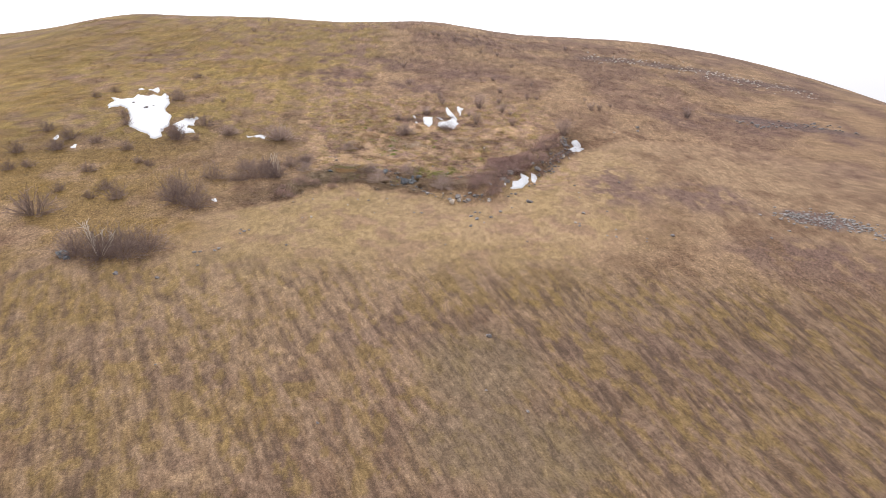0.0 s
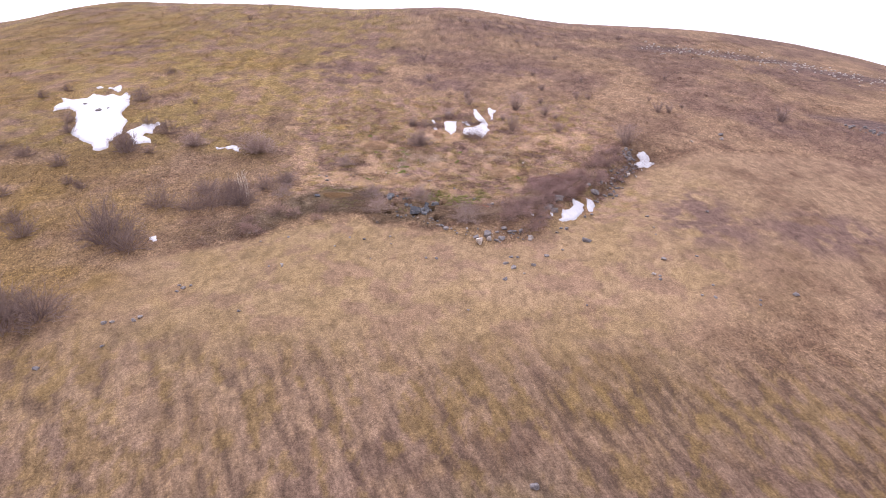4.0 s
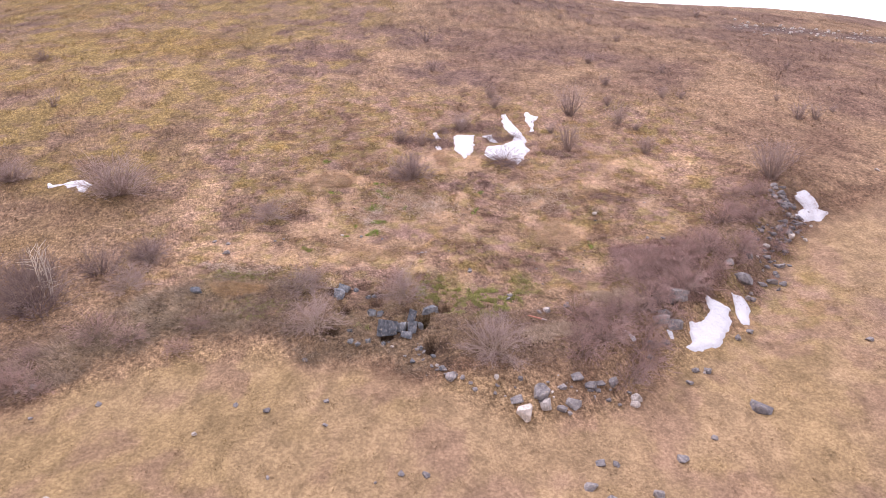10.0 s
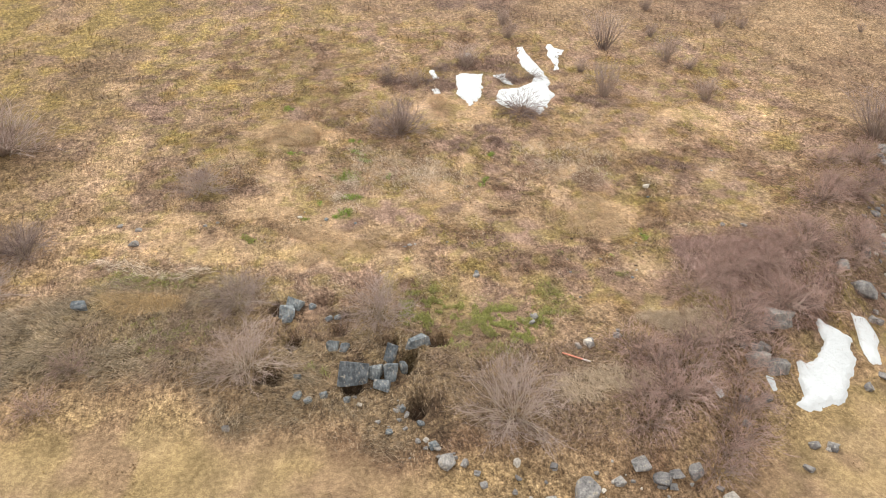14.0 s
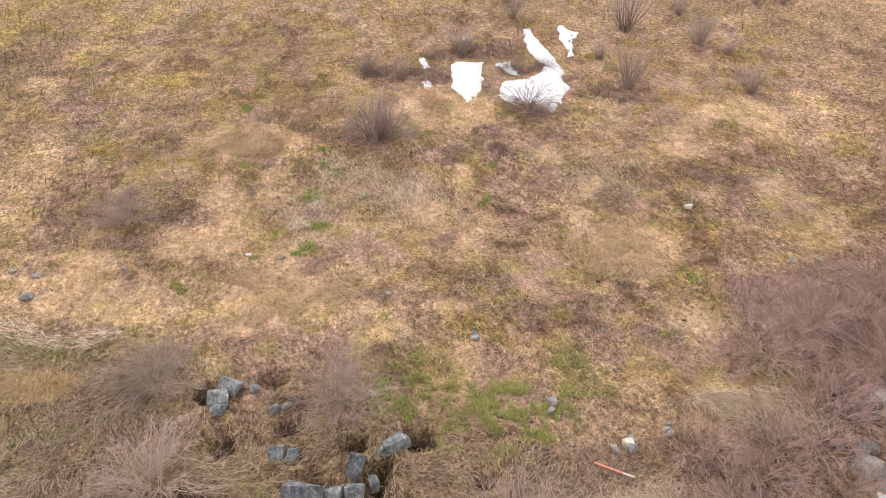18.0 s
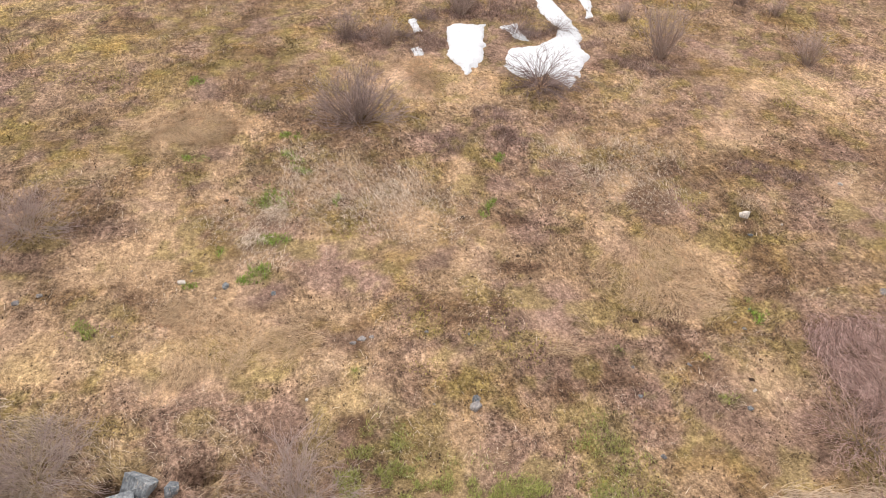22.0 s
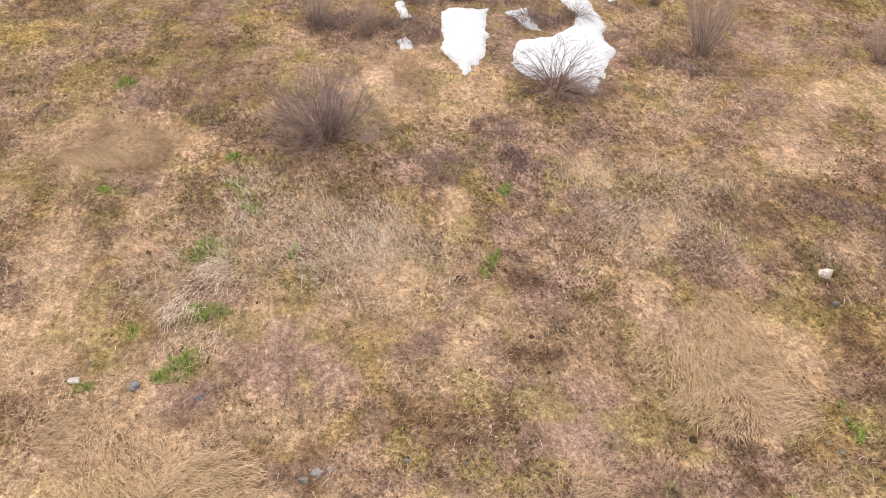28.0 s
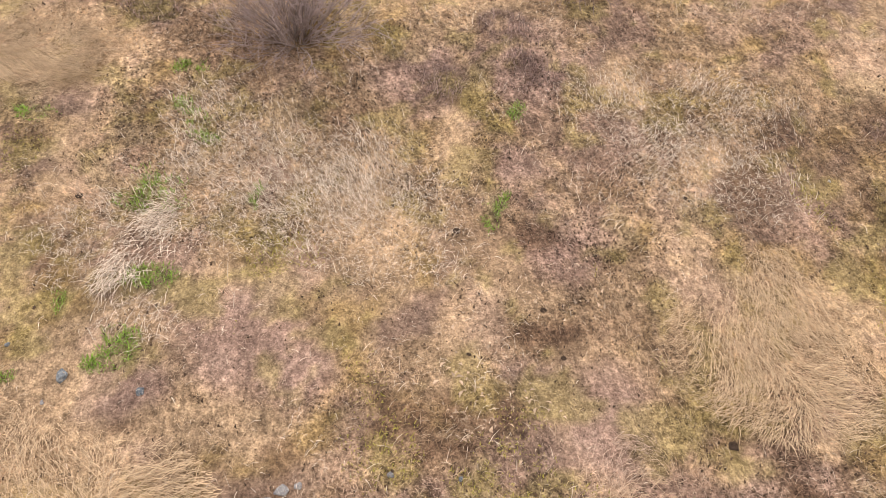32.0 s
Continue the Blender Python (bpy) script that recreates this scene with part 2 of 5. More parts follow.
MATS = [(-4.6, -2.8, 1.98, 1.34), (-3.2, -3.9, 1.06, 0.8), (-0.8, 7, 1.38, 1.49), (3, 8.2, 1.43, 2.02), (5.4, -4.3, 1.24, 1.52), (2.9, 3.7, 0.82, 0.71),
    (4.2, 0.5, 1.2, 1.07), (-7.1, -4.6, 1.04, 0.66), (8.6, -8.5, 1.39, 0.6)]
BARE = [(3.7, -2, 0.83, 0.45), (3.4, 0.9, 0.81, 0.69), (1.9, -4.3, 1.04, 0.57), (1.1, -5.4, 0.84, 0.32), (5.1, -8.5, 0.55, 0.45), (8.4, -4.7, 0.25, 0.25),
    (-2.9, -6.6, 0.51, 0.35), (10.1, -5.9, 0.62, 0.51), (14.9, 2.8, 0.74, 1), (10.7, -7.3, 0.64, 0.47)]
BLOCKS = [(-3.4, -17.6, 2.2, 1.3), (-8.8, -13.5, 1.4, 0.8), (-5.8, -16.0, 1.0, 0.6), (-6.6, -13.7, 0.9, 0.6), (-0.4, -20.5, 1.0, 1.6), (18.6, -13.0, 1.6, 2.2)]
MAT_HEATH = [(2.5, 9.6, 1.1, 1.0), (-0.4, 6.7, 1.0, 0.9), (3.2, 7.3, 0.9, 1.1), (-2.3, 18.4, 2.2, 1.6), (-6.7, 18.4, 2.0, 1.3), (2.9, 24.0, 3.0, 2.0), (-11.1, 9.9, 1.0, 0.8),
             (5.9, 20.6, 1.2, 1.0), (-0.2, 22.7, 2.4, 1.4), (9.5, 19.5, 1.6, 1.2), (13.0, 17.0, 2.0, 1.0), (18.0, 6.0, 2.2, 0.9)]
LONG = [(-14.4, 7.9, 2.6, 1.5), (-2.2, 14, 1.4, 2.4), (10.5, -1.5, 2.47, 1.78), (5.4, -4.3, 1.24, 1.52), (-15.2, 6.6, 2.89, 1.24), (-7.8, -7.7, 2.31, 1.41), (-9.9, -6.3, 1.46, 0.86),
    (-9.8, -9.4, 0.87, 0.83), (-2.4, -8.8, 0.6, 0.44), (-18.5, -13.4, 1.23, 0.63)]
TRODDEN = [(-8.7, -8.0, 6.06, 0.92), (-15.9, -9.1, 3.35, 0.65), (-3.3, -9.4, 1.67, 0.67)]
STONY = [(90, -21, 10, 3.2), (112, 39, 24, 2.6), (70, 91, 14, 3.5), (95, 88, 16, 3.5), (122, 82, 20, 3.5)]


def cover(x, y):
    """Base colour of the sward at a place."""
    big, mid = fbm(x, y, 14.0, 21), fbm(x, y, 3.2, 25)
    c = blend(np.broadcast_to(STRAW_C * 0.86, np.shape(x) + (3,)), EARTH_C, sstep(0.40, 0.70, 0.5 * big + 0.5 * mid))
    side = brush_side(x, y)
    plain = sstep(-48, -20, side) * sstep(0.5, -2, side) * sstep(-55, -30, x) * sstep(62, 40, x)
    c = blend(c, np.array((0.425, 0.305, 0.168)), 0.65 * plain)
    c = blend(c, np.array((0.390, 0.284, 0.145)), 0.5 * plain * sstep(2, -14, x))
    c = blend(c, np.array((0.355, 0.255, 0.122)), 0.5 * plain * sstep(0.48, 0.62, fbm(x, y, 6.0, 165)))
    c = blend(c, np.array((0.330, 0.215, 0.150)), 0.6 * plain * sstep(0.50, 0.62, fbm(x, y, 4.0, 167)))
    c = c * (1 - plain * (0.04 * sstep(4, -16, x) + 0.10 * sstep(0.50, 0.62, fbm(x + 0.2 * y, y, 2.6, 223, 3)) + 0.06 * sstep(-38, -46, y)))[..., None]
    c = blend(c, HEATH_C, 0.55 * sstep(25, 70, y + 0.4 * x) * sstep(0.38, 0.62, big))
    c = blend(c, HEATH_C * 1.15, 0.32 * sstep(-48, -85, y) * sstep(-20, 30, x + 20 * (big - 0.5)))
    c = blend(c, MOSS_C, 0.75 * sstep(-22, -75, x + 35 * (mid - 0.5)) * sstep(0.30, 0.58, fbm(x, y, 7.0, 41)))
    c = blend(c, MOSS_C * 1.05, 0.22 * sstep(-38, -60, y) * sstep(0.44, 0.62, fbm(x, 0.3 * y, 5.0, 47)))
    c = blend(c, np.array((0.330, 0.245, 0.085)), 0.75 * sstep(-8, -22, x) * sstep(-4, 6, y) * sstep(0.40, 0.58, fbm(x, y, 4.0, 175)))
    c = blend(c, HEATH_C * 1.1, 0.5 * sstep(-8, -22, x) * sstep(-4, 6, y) * sstep(0.54, 0.64, fbm(x, y, 3.0, 177)))
    c = blend(c, MOSS_C, 0.6 * spots(x, y, MOSS, 61, 6) * sstep(0.3, 0.6, mid + 0.1))
    c = blend(c, HEATH_C * 0.9, (0.9 - 0.35 * sstep(-35, -50, y)) * spots(x, y, HEATH, 65, 5) * sstep(0.30, 0.55, fbm(x, y, 2.6, 67)))
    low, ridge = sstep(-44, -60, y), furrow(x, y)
    # brown troughs, tan crests: the relief's weak shading is strengthened in the colour
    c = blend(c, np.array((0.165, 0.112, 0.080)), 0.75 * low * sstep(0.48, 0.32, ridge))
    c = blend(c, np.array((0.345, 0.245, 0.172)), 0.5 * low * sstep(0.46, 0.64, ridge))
    c = c * (1 - low * (0.08 + 0.14 * sstep(-10, 20, x)))[..., None]
    c = blend(c, np.array((0.265, 0.185, 0.060)), 0.5 * low * sstep(0.54, 0.64, fbm(x + 0.4 * y, 0.5 * y, 1.5, 209, 3)))
    c = blend(c, np.array((0.215, 0.165, 0.105)), 0.6 * spots(x, y, [(8, -80, 9, 9), (12, -96, 11, 8)], 211, 4))
    tilled = sstep(-62, -50, x) * sstep(-4, -14, x) * sstep(2, 12, y) * sstep(75, 55, y)
    c = c * (1 + 0.34 * tilled * (lattice(x + 0.08 * y, 0.04 * y, 1.9, 213) - 0.5))[..., None]
    mild = sstep(-20, -10, y) * sstep(45, 30, y) * sstep(-38, -26, x) * sstep(40, 28, x)
    c = blend(c, MOSS_C * 1.05, 0.55 * mild * sstep(0.52, 0.66, fbm(x, y, 2.1, 127)))
    c = blend(c, HEATH_C * 1.1, 0.7 * mild * sstep(0.54, 0.64, fbm(x, y, 3.0, 131)))
    c = blend(c, np.array((0.185, 0.135, 0.125)), 0.85 * spots(x, y, STONY, 133, 2))
    c = c * (1 + 0.55 * (fbm(x, y, 2.6, 137, 3) - 0.5) * sstep(5, 25, y - 0.3 * x))[..., None]
    brush = sstep(0.5, 2.0, side) * sstep(11.5, 5.0, side) * sstep(-46, -28, x) * sstep(46, 34, x)
    c = blend(c, np.array((0.240, 0.174, 0.108)), 0.85 * brush * sstep(0.25, 0.45, mid + 0.1))
    c = blend(c, np.array((0.215, 0.170, 0.108)), 0.6 * brush * sstep(-10, -15, x) * sstep(-32, -25, x) * sstep(0.3, 0.5, mid))
    c = blend(c, SOIL_SHADE_C * 1.25, 0.75 * spots(x, y, DARK, 71) * sstep(0.2, 0.55, fbm(x, y, 0.9, 43)))
    c = blend(c, STRAW_C * 1.22, 0.85 * spots(x, y, PALE, 75))
    c = blend(c, np.array((0.50, 0.366, 0.192)), 0.75 * spots(x, y, TRODDEN, 227))
    c = blend(c, HEATH_C * 1.25, 0.85 * spots(x, y, MATS, 77, 0.6))
    c = blend(c, SOIL_SHADE_C * 1.3, 0.8 * spots(x, y, BARE, 79, 0.6))
    # gaps round the blocks: crevice shade painted on as darkened soil
    c = blend(c, SOIL_SHADE_C * 0.45, 0.85 * spots(x, y, BLOCKS, 83, 0.7) * sstep(0.42, 0.56, fbm(x, y, 0.7, 85)))
    c = blend(c, np.array((0.205, 0.135, 0.115)), 0.75 * spots(x, y, MAT_HEATH, 147, 1.6) * sstep(0.3, 0.5, fbm(x, y, 0.6, 149)))
    # pits are sunk in ground_z; their shade is also painted as near-black soil
    c = blend(c, SOIL_SHADE_C * 0.4, pit(x, y))
    c = blend(c, np.array((0.275, 0.225, 0.075)), 0.5 * mild * sstep(0.54, 0.64, fbm(x, y, 1.1, 155, 3)))
    c = blend(c, np.array((0.42, 0.290, 0.225)), 0.4 * mild * sstep(0.54, 0.64, fbm(x, y, 1.7, 157, 3)))
    c = c * (1 + 0.14 * mild + 0.12 * sstep(4, 16, y) * sstep(75, 45, y))[..., None]
    c = c * (1 - 0.10 * sstep(-9, -16, x) * sstep(-12, -6, y) * sstep(30, 15, y))[..., None]
    c = blend(c, GREEN_C * 1.2, 0.30 * spots(x, y, GREEN, 81) * sstep(-14, -9, y))
    fine = (0.62 + 0.76 * fbm(x, y, 0.8, 51, 3)) * (1 + 0.04 * sstep(-28, -44, y))
    return c * fine[..., None]


# ---------------------------------------------------------------- materials
def material(name, rough=0.9, metal=0.0):
    m = bpy.data.materials.new(name)
    m.use_nodes = True
    b = m.node_tree.nodes["Principled BSDF"]
    b.inputs["Roughness"].default_value, b.inputs["Metallic"].default_value = rough, metal
    b.inputs["Specular IOR Level"].default_value = 0.2
    return m, m.node_tree.nodes, m.node_tree.links, b


def noise_node(n, l, size, detail=4, vector=None, rough=0.6):
    t = n.new("ShaderNodeTexNoise")
    t.inputs["Scale"].default_value, t.inputs["Detail"].default_value, t.inputs["Roughness"].default_value = 1.0 / size, detail, rough
    if vector:
        l.new(vector, t.inputs["Vector"])
    return t.outputs["Fac"]


def ramp(n, l, fac, a, b, ca, cb):
    r = n.new("ShaderNodeValToRGB")
    r.color_ramp.elements[0].position, r.color_ramp.elements[1].position = a, b
    r.color_ramp.elements[0].color, r.color_ramp.elements[1].color = (*ca, 1), (*cb, 1)
    l.new(fac, r.inputs["Fac"])
    return r.outputs["Color"]


def mix(n, l, kind, fac, a, b):
    k = n.new("ShaderNodeMixRGB")
    k.blend_type = kind
    for socket, value in ((k.inputs["Fac"], fac), (k.inputs["Color1"], a), (k.inputs["Color2"], b)):
        if isinstance(value, (int, float)):
            socket.default_value = value
        elif isinstance(value, tuple):
            socket.default_value = (*value, 1)
        else:
            l.new(value, socket)
    return k.outputs["Color"]


def bump(n, l, b, height, strength, distance):
    k = n.new("ShaderNodeBump")
    k.inputs["Strength"].default_value, k.inputs["Distance"].default_value = strength, distance
    l.new(height, k.inputs["Height"])
    l.new(k.outputs["Normal"], b.inputs["Normal"])


def sward_material():
    m, n, l, b = material("sward", 0.95)
    at = n.new("ShaderNodeAttribute")
    at.attribute_name = "cover"
    pos = n.new("ShaderNodeNewGeometry").outputs["Position"]
    comb = n.new("ShaderNodeMapping")
    comb.vector_type = "TEXTURE"
    comb.inputs["Rotation"].default_value = (0, 0, radians(21))
    comb.inputs["Scale"].default_value = (1.0, 4.0, 4.0)
    l.new(pos, comb.inputs["Vector"])
    streak = noise_node(n, l, 0.55, 5, comb.outputs["Vector"], 0.62)
    streak2 = noise_node(n, l, 0.16, 3, comb.outputs["Vector"], 0.6)
    tuft = noise_node(n, l, 0.42, 5, pos, 0.65)
    grain = noise_node(n, l, 0.13, 4, pos, 0.75)
    low = n.new("ShaderNodeAttribute")
    low.attribute_name = "combed"
    flat = mix(n, l, "MIX", low.outputs["Fac"], (1, 1, 1), ramp(n, l, streak, 0.36, 0.62, (0.72, 0.70, 0.70), (1.16, 1.16, 1.15)))
    c = mix(n, l, "MULTIPLY", 1.0, at.outputs["Color"], flat)
    calm = n.new("ShaderNodeAttribute")
    calm.attribute_name = "tussocky"
    c = mix(n, l, "MULTIPLY", calm.outputs["Fac"], c, ramp(n, l, streak2, 0.35, 0.65, (0.74, 0.74, 0.76), (1.22, 1.21, 1.20)))
    c = mix(n, l, "MULTIPLY", calm.outputs["Fac"], c, ramp(n, l, tuft, 0.36, 0.62, (0.58, 0.55, 0.53), (1.24, 1.24, 1.22)))
    c = mix(n, l, "MULTIPLY", calm.outputs["Fac"], c, ramp(n, l, grain, 0.38, 0.62, (0.48, 0.46, 0.44), (1.30, 1.30, 1.30)))
    c = mix(n, l, "MULTIPLY", 1.0, c, ramp(n, l, noise_node(n, l, 0.055, 3, pos, 0.8), 0.36, 0.62, (0.60, 0.57, 0.55), (1.24, 1.24, 1.23)))
    c = mix(n, l, "MULTIPLY", 1.0, c, ramp(n, l, noise_node(n, l, 0.24, 2, pos, 0.5), 0.40, 0.60, (0.82, 0.80, 0.79), (1.10, 1.10, 1.09)))
    wob = n.new("ShaderNodeMixRGB")
    wob.blend_type, wob.inputs["Fac"].default_value = "ADD", 0.09
    l.new(pos, wob.inputs["Color1"])
    jitter = n.new("ShaderNodeTexNoise")
    jitter.inputs["Scale"].default_value = 11.0
    l.new(pos, jitter.inputs["Vector"])
    l.new(jitter.outputs["Color"], wob.inputs["Color2"])
    for scale, low, high, size in ((2.6, 0.09, 0.16, 2.2), (6.5, 0.16, 0.26, 1.1)):
        specks = n.new("ShaderNodeTexVoronoi")
        specks.inputs["Scale"].default_value = scale
        l.new(wob.outputs["Color"], specks.inputs["Vector"])
        hole = ramp(n, l, specks.outputs["Distance"], low, high, (0.26, 0.22, 0.20), (1, 1, 1))
        some = ramp(n, l, noise_node(n, l, size, 3, pos), 0.47, 0.58, (0, 0, 0), (1, 1, 1))
        some = mix(n, l, "MULTIPLY", 1.0, some, calm.outputs["Fac"])
        c = mix(n, l, "MIX", some, c, mix(n, l, "MULTIPLY", 1.0, c, hole))
    l.new(c, b.inputs["Base Color"])
    high = mix(n, l, "ADD", 0.5, tuft, grain)
    bump(n, l, b, high, 0.7, 0.18)
    return m


def blade_material():
    m, n, l, b = material("grass_blade", 0.75)
    at = n.new("ShaderNodeAttribute")
    at.attribute_name = "tone"
    pos = n.new("ShaderNodeNewGeometry").outputs["Position"]
    c = mix(n, l, "MULTIPLY", 1.0, at.outputs["Color"], ramp(n, l, noise_node(n, l, 0.12, 2, pos), 0.3, 0.7, (0.82, 0.8, 0.78), (1.12, 1.12, 1.1)))
    l.new(c, b.inputs["Base Color"])
    return m


def stone_material(name, dark, light, lichen):
    m, n, l, b = material(name, 0.85)
    obj = n.new("ShaderNodeTexCoord").outputs["Object"]
    seed = n.new("ShaderNodeObjectInfo").outputs["Random"]
    big = noise_node(n, l, 0.45, 5, obj, 0.65)
    c = ramp(n, l, big, 0.32, 0.68, dark, light)
    vary = ramp(n, l, seed, 0.0, 1.0, (0.72, 0.72, 0.74), (1.22, 1.2, 1.16))
    c = mix(n, l, "MULTIPLY", 1.0, c, vary)
    c = mix(n, l, "MULTIPLY", 1.0, c, ramp(n, l, noise_node(n, l, 0.05, 4, obj, 0.7), 0.3, 0.7, (0.7, 0.7, 0.7), (1.2, 1.2, 1.2)))
    c = mix(n, l, "MIX", ramp(n, l, noise_node(n, l, 0.22, 4, obj, 0.6), 0.58, 0.66, (0, 0, 0), (0.7, 0.7, 0.7)), c, lichen)
    grain = n.new("ShaderNodeMapping")
    grain.inputs["Scale"].default_value, grain.inputs["Rotation"].default_value = (1.0, 1.0, 0.4), (0.5, 0.35, 0)
    l.new(obj, grain.inputs["Vector"])
    streaks = noise_node(n, l, 0.10, 4, grain.outputs["Vector"], 0.7)
    c = mix(n, l, "MULTIPLY", 1.0, c, ramp(n, l, streaks, 0.36, 0.66, (0.72, 0.72, 0.73), (1.45, 1.43, 1.40)))
    l.new(c, b.inputs["Base Color"])
    bump(n, l, b, mix(n, l, "ADD", 0.6, big, streaks), 0.7, 0.06)
    return m


def wood_material(name, a, c2, size=0.3, rough=0.85):
    m, n, l, b = material(name, rough)
    obj = n.new("ShaderNodeTexCoord").outputs["Object"]
    seed = n.new("ShaderNodeObjectInfo").outputs["Random"]
    c = ramp(n, l, noise_node(n, l, size, 4, obj, 0.7), 0.3, 0.7, a, c2)
    c = mix(n, l, "MULTIPLY", 1.0, c, ramp(n, l, seed, 0.0, 1.0, (0.8, 0.78, 0.8), (1.2, 1.18, 1.15)))
    l.new(c, b.inputs["Base Color"])
    return m


def snow_material():
    m, n, l, b = material("old_snow", 0.55)
    pos = n.new("ShaderNodeNewGeometry").outputs["Position"]
    dirt = noise_node(n, l, 0.5, 5, pos, 0.7)
    c = ramp(n, l, dirt, 0.24, 0.40, (0.52, 0.50, 0.485), (0.71, 0.72, 0.74))
    speck = ramp(n, l, noise_node(n, l, 0.06, 2, pos, 0.6), 0.26, 0.32, (0.45, 0.40, 0.35), (1, 1, 1))
    l.new(mix(n, l, "MULTIPLY", 0.6, c, speck), b.inputs["Base Color"])
    bump(n, l, b, noise_node(n, l, 0.3, 6, pos, 0.68), 0.85, 0.16)
    return m


SWARD, BLADE, SNOW = sward_material(), blade_material(), snow_material()
STONE = stone_material("grey_stone", (0.15, 0.142, 0.145), (0.33, 0.31, 0.30), (0.36, 0.31, 0.24))
BLUE_STONE = stone_material("blue_grey_stone", (0.075, 0.087, 0.100), (0.27, 0.288, 0.305), (0.42, 0.37, 0.31))
PALE_STONE = stone_material("pale_stone", (0.36, 0.32, 0.29), (0.62, 0.58, 0.53), (0.40, 0.33, 0.24))
BARK = wood_material("shrub_bark", (0.20, 0.15, 0.125), (0.40, 0.31, 0.265))
DARK_TWIG = wood_material("dark_twig", (0.165, 0.118, 0.108), (0.33, 0.25, 0.228))
TWIG = wood_material("shrub_twig", (0.36, 0.27, 0.245), (0.55, 0.44, 0.40))
PINK_TWIG = wood_material("reddish_twig", (0.38, 0.245, 0.215), (0.56, 0.40, 0.355))
PALE_STEM = wood_material("pale_stem", (0.34, 0.275, 0.225), (0.56, 0.47, 0.39))
PALE_BARK = wood_material("pale_bark", (0.56, 0.49, 0.40), (0.76, 0.69, 0.59))
RED_PAINT = wood_material("red_paint", (0.46, 0.15, 0.10), (0.62, 0.30, 0.22), 0.05, 0.6)
WHITE_PAINT = wood_material("white_paint", (0.60, 0.52, 0.46), (0.78, 0.72, 0.66), 0.05, 0.6)
DARK_EARTH = wood_material("dark_earth", (0.030, 0.020, 0.014), (0.07, 0.045, 0.03), 0.1, 1.0)


# ---------------------------------------------------------------- mesh helpers
def mesh_of(name, verts, tris, mat, colour=None, attr="tone", smooth=False):
    me = bpy.data.meshes.new(name)
    verts, tris = np.asarray(verts, np.float32), np.asarray(tris, np.int32)
    me.vertices.add(len(verts))
    me.vertices.foreach_set("co", verts.ravel())
    me.loops.add(tris.size)
    me.loops.foreach_set("vertex_index", tris.ravel())
    me.polygons.add(len(tris))
    me.polygons.foreach_set("loop_start", np.arange(len(tris), dtype=np.int32) * tris.shape[1])
    if smooth:
        me.polygons.foreach_set("use_smooth", np.ones(len(tris), bool))
    if colour is not None:
        a = me.attributes.new(attr, "FLOAT_COLOR", "POINT")
        a.data.foreach_set("color", np.c_[colour, np.ones(len(colour))].astype(np.float32).ravel())
    me.materials.append(mat)
    me.update(calc_edges=True)
    return me


def part(name, me, parent, label=""):
    ob = new(name, me)
    ob.parent = parent
    return tagged(ob, label) if label else ob


def tubes(paths, sides=3):
    """Joined tapered rods from (points, radii) pairs."""
    verts, tris, at = [], [], 0
    turn = np.arange(sides) * 2 * np.pi / sides
    for p, r in paths:
        p, r = np.asarray(p, float), np.asarray(r, float)
        d = np.gradient(p, axis=0)
        d /= np.linalg.norm(d, axis=1)[:, None] + 1e-9
        ref = np.where(np.abs(d[:, 2:3]) > 0.9, np.array([[1.0, 0, 0]]), np.array([[0, 0, 1.0]]))
        a = np.cross(d, ref)
        a /= np.linalg.norm(a, axis=1)[:, None] + 1e-9
        b = np.cross(d, a)
        ring = p[:, None] + r[:, None, None] * (np.cos(turn)[None, :, None] * a[:, None] + np.sin(turn)[None, :, None] * b[:, None])
        verts.append(ring.reshape(-1, 3))
        for i in range(len(p) - 1):
            for k in range(sides):
                q, k2 = at + i * sides, (k + 1) % sides
                tris += [(q + k, q + k2, q + sides + k2), (q + k, q + sides + k2, q + sides + k)]
        at += len(p) * sides
    return np.concatenate(verts), np.array(tris)


def felted(x, y):
    """Where the sward lies smooth, 0 to 1."""
    return np.maximum(spots(x, y, PALE + LONG, 179, 1.4), 0.9 * sstep(0.54, 0.66, fbm(x, y, 5.0, 181, 3)))


def near_box(x, y):
    return sstep(-25, -19, x) * sstep(27, 21, x) * sstep(-17, -12, y) * sstep(27, 19, y)


# ---------------------------------------------------------------- ground sheet
def spread(zones, far):
    """Grid lines: even steps zone by zone, then widening steps out to far."""
    out = [zones[0][0]]
    for _, end, step in zones:
        out += np.linspace(out[-1], end, max(2, round((end - out[-1]) / step) + 1))[1:].tolist()
    for way in (1, -1):
        d, x = 0.5, out[-1] if way > 0 else out[0]
        while abs(x) < far:
            d *= 1.07
            x += way * d
            out.append(x) if way > 0 else out.insert(0, x)
    return np.array(out)


gx = spread([(-78, -24, 0.34), (-24, 26, 0.24), (26, 85, 0.34)], 2600)
gy = spread([(-104, -24, 0.65), (-24, 22, 0.24), (22, 60, 0.55)], 2600)
GX, GY = np.meshgrid(gx, gy)
gx1, gy1 = GX.ravel(), GY.ravel()
nx, ny = len(gx), len(gy)
cell = (np.arange(ny - 1)[:, None] * nx + np.arange(nx - 1)[None, :]).ravel()
quads = np.stack([cell, cell + 1, cell + nx + 1, cell + nx], 1)
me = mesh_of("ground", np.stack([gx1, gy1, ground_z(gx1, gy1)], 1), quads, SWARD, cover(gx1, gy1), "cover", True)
comb_k = np.clip(sstep(-36, -85, gy1) + 0.45 * sstep(30, 60, gx1) + 0.08, 0, 1)
att = me.attributes.new("combed", "FLOAT", "POINT")
att.data.foreach_set("value", comb_k.astype(np.float32))
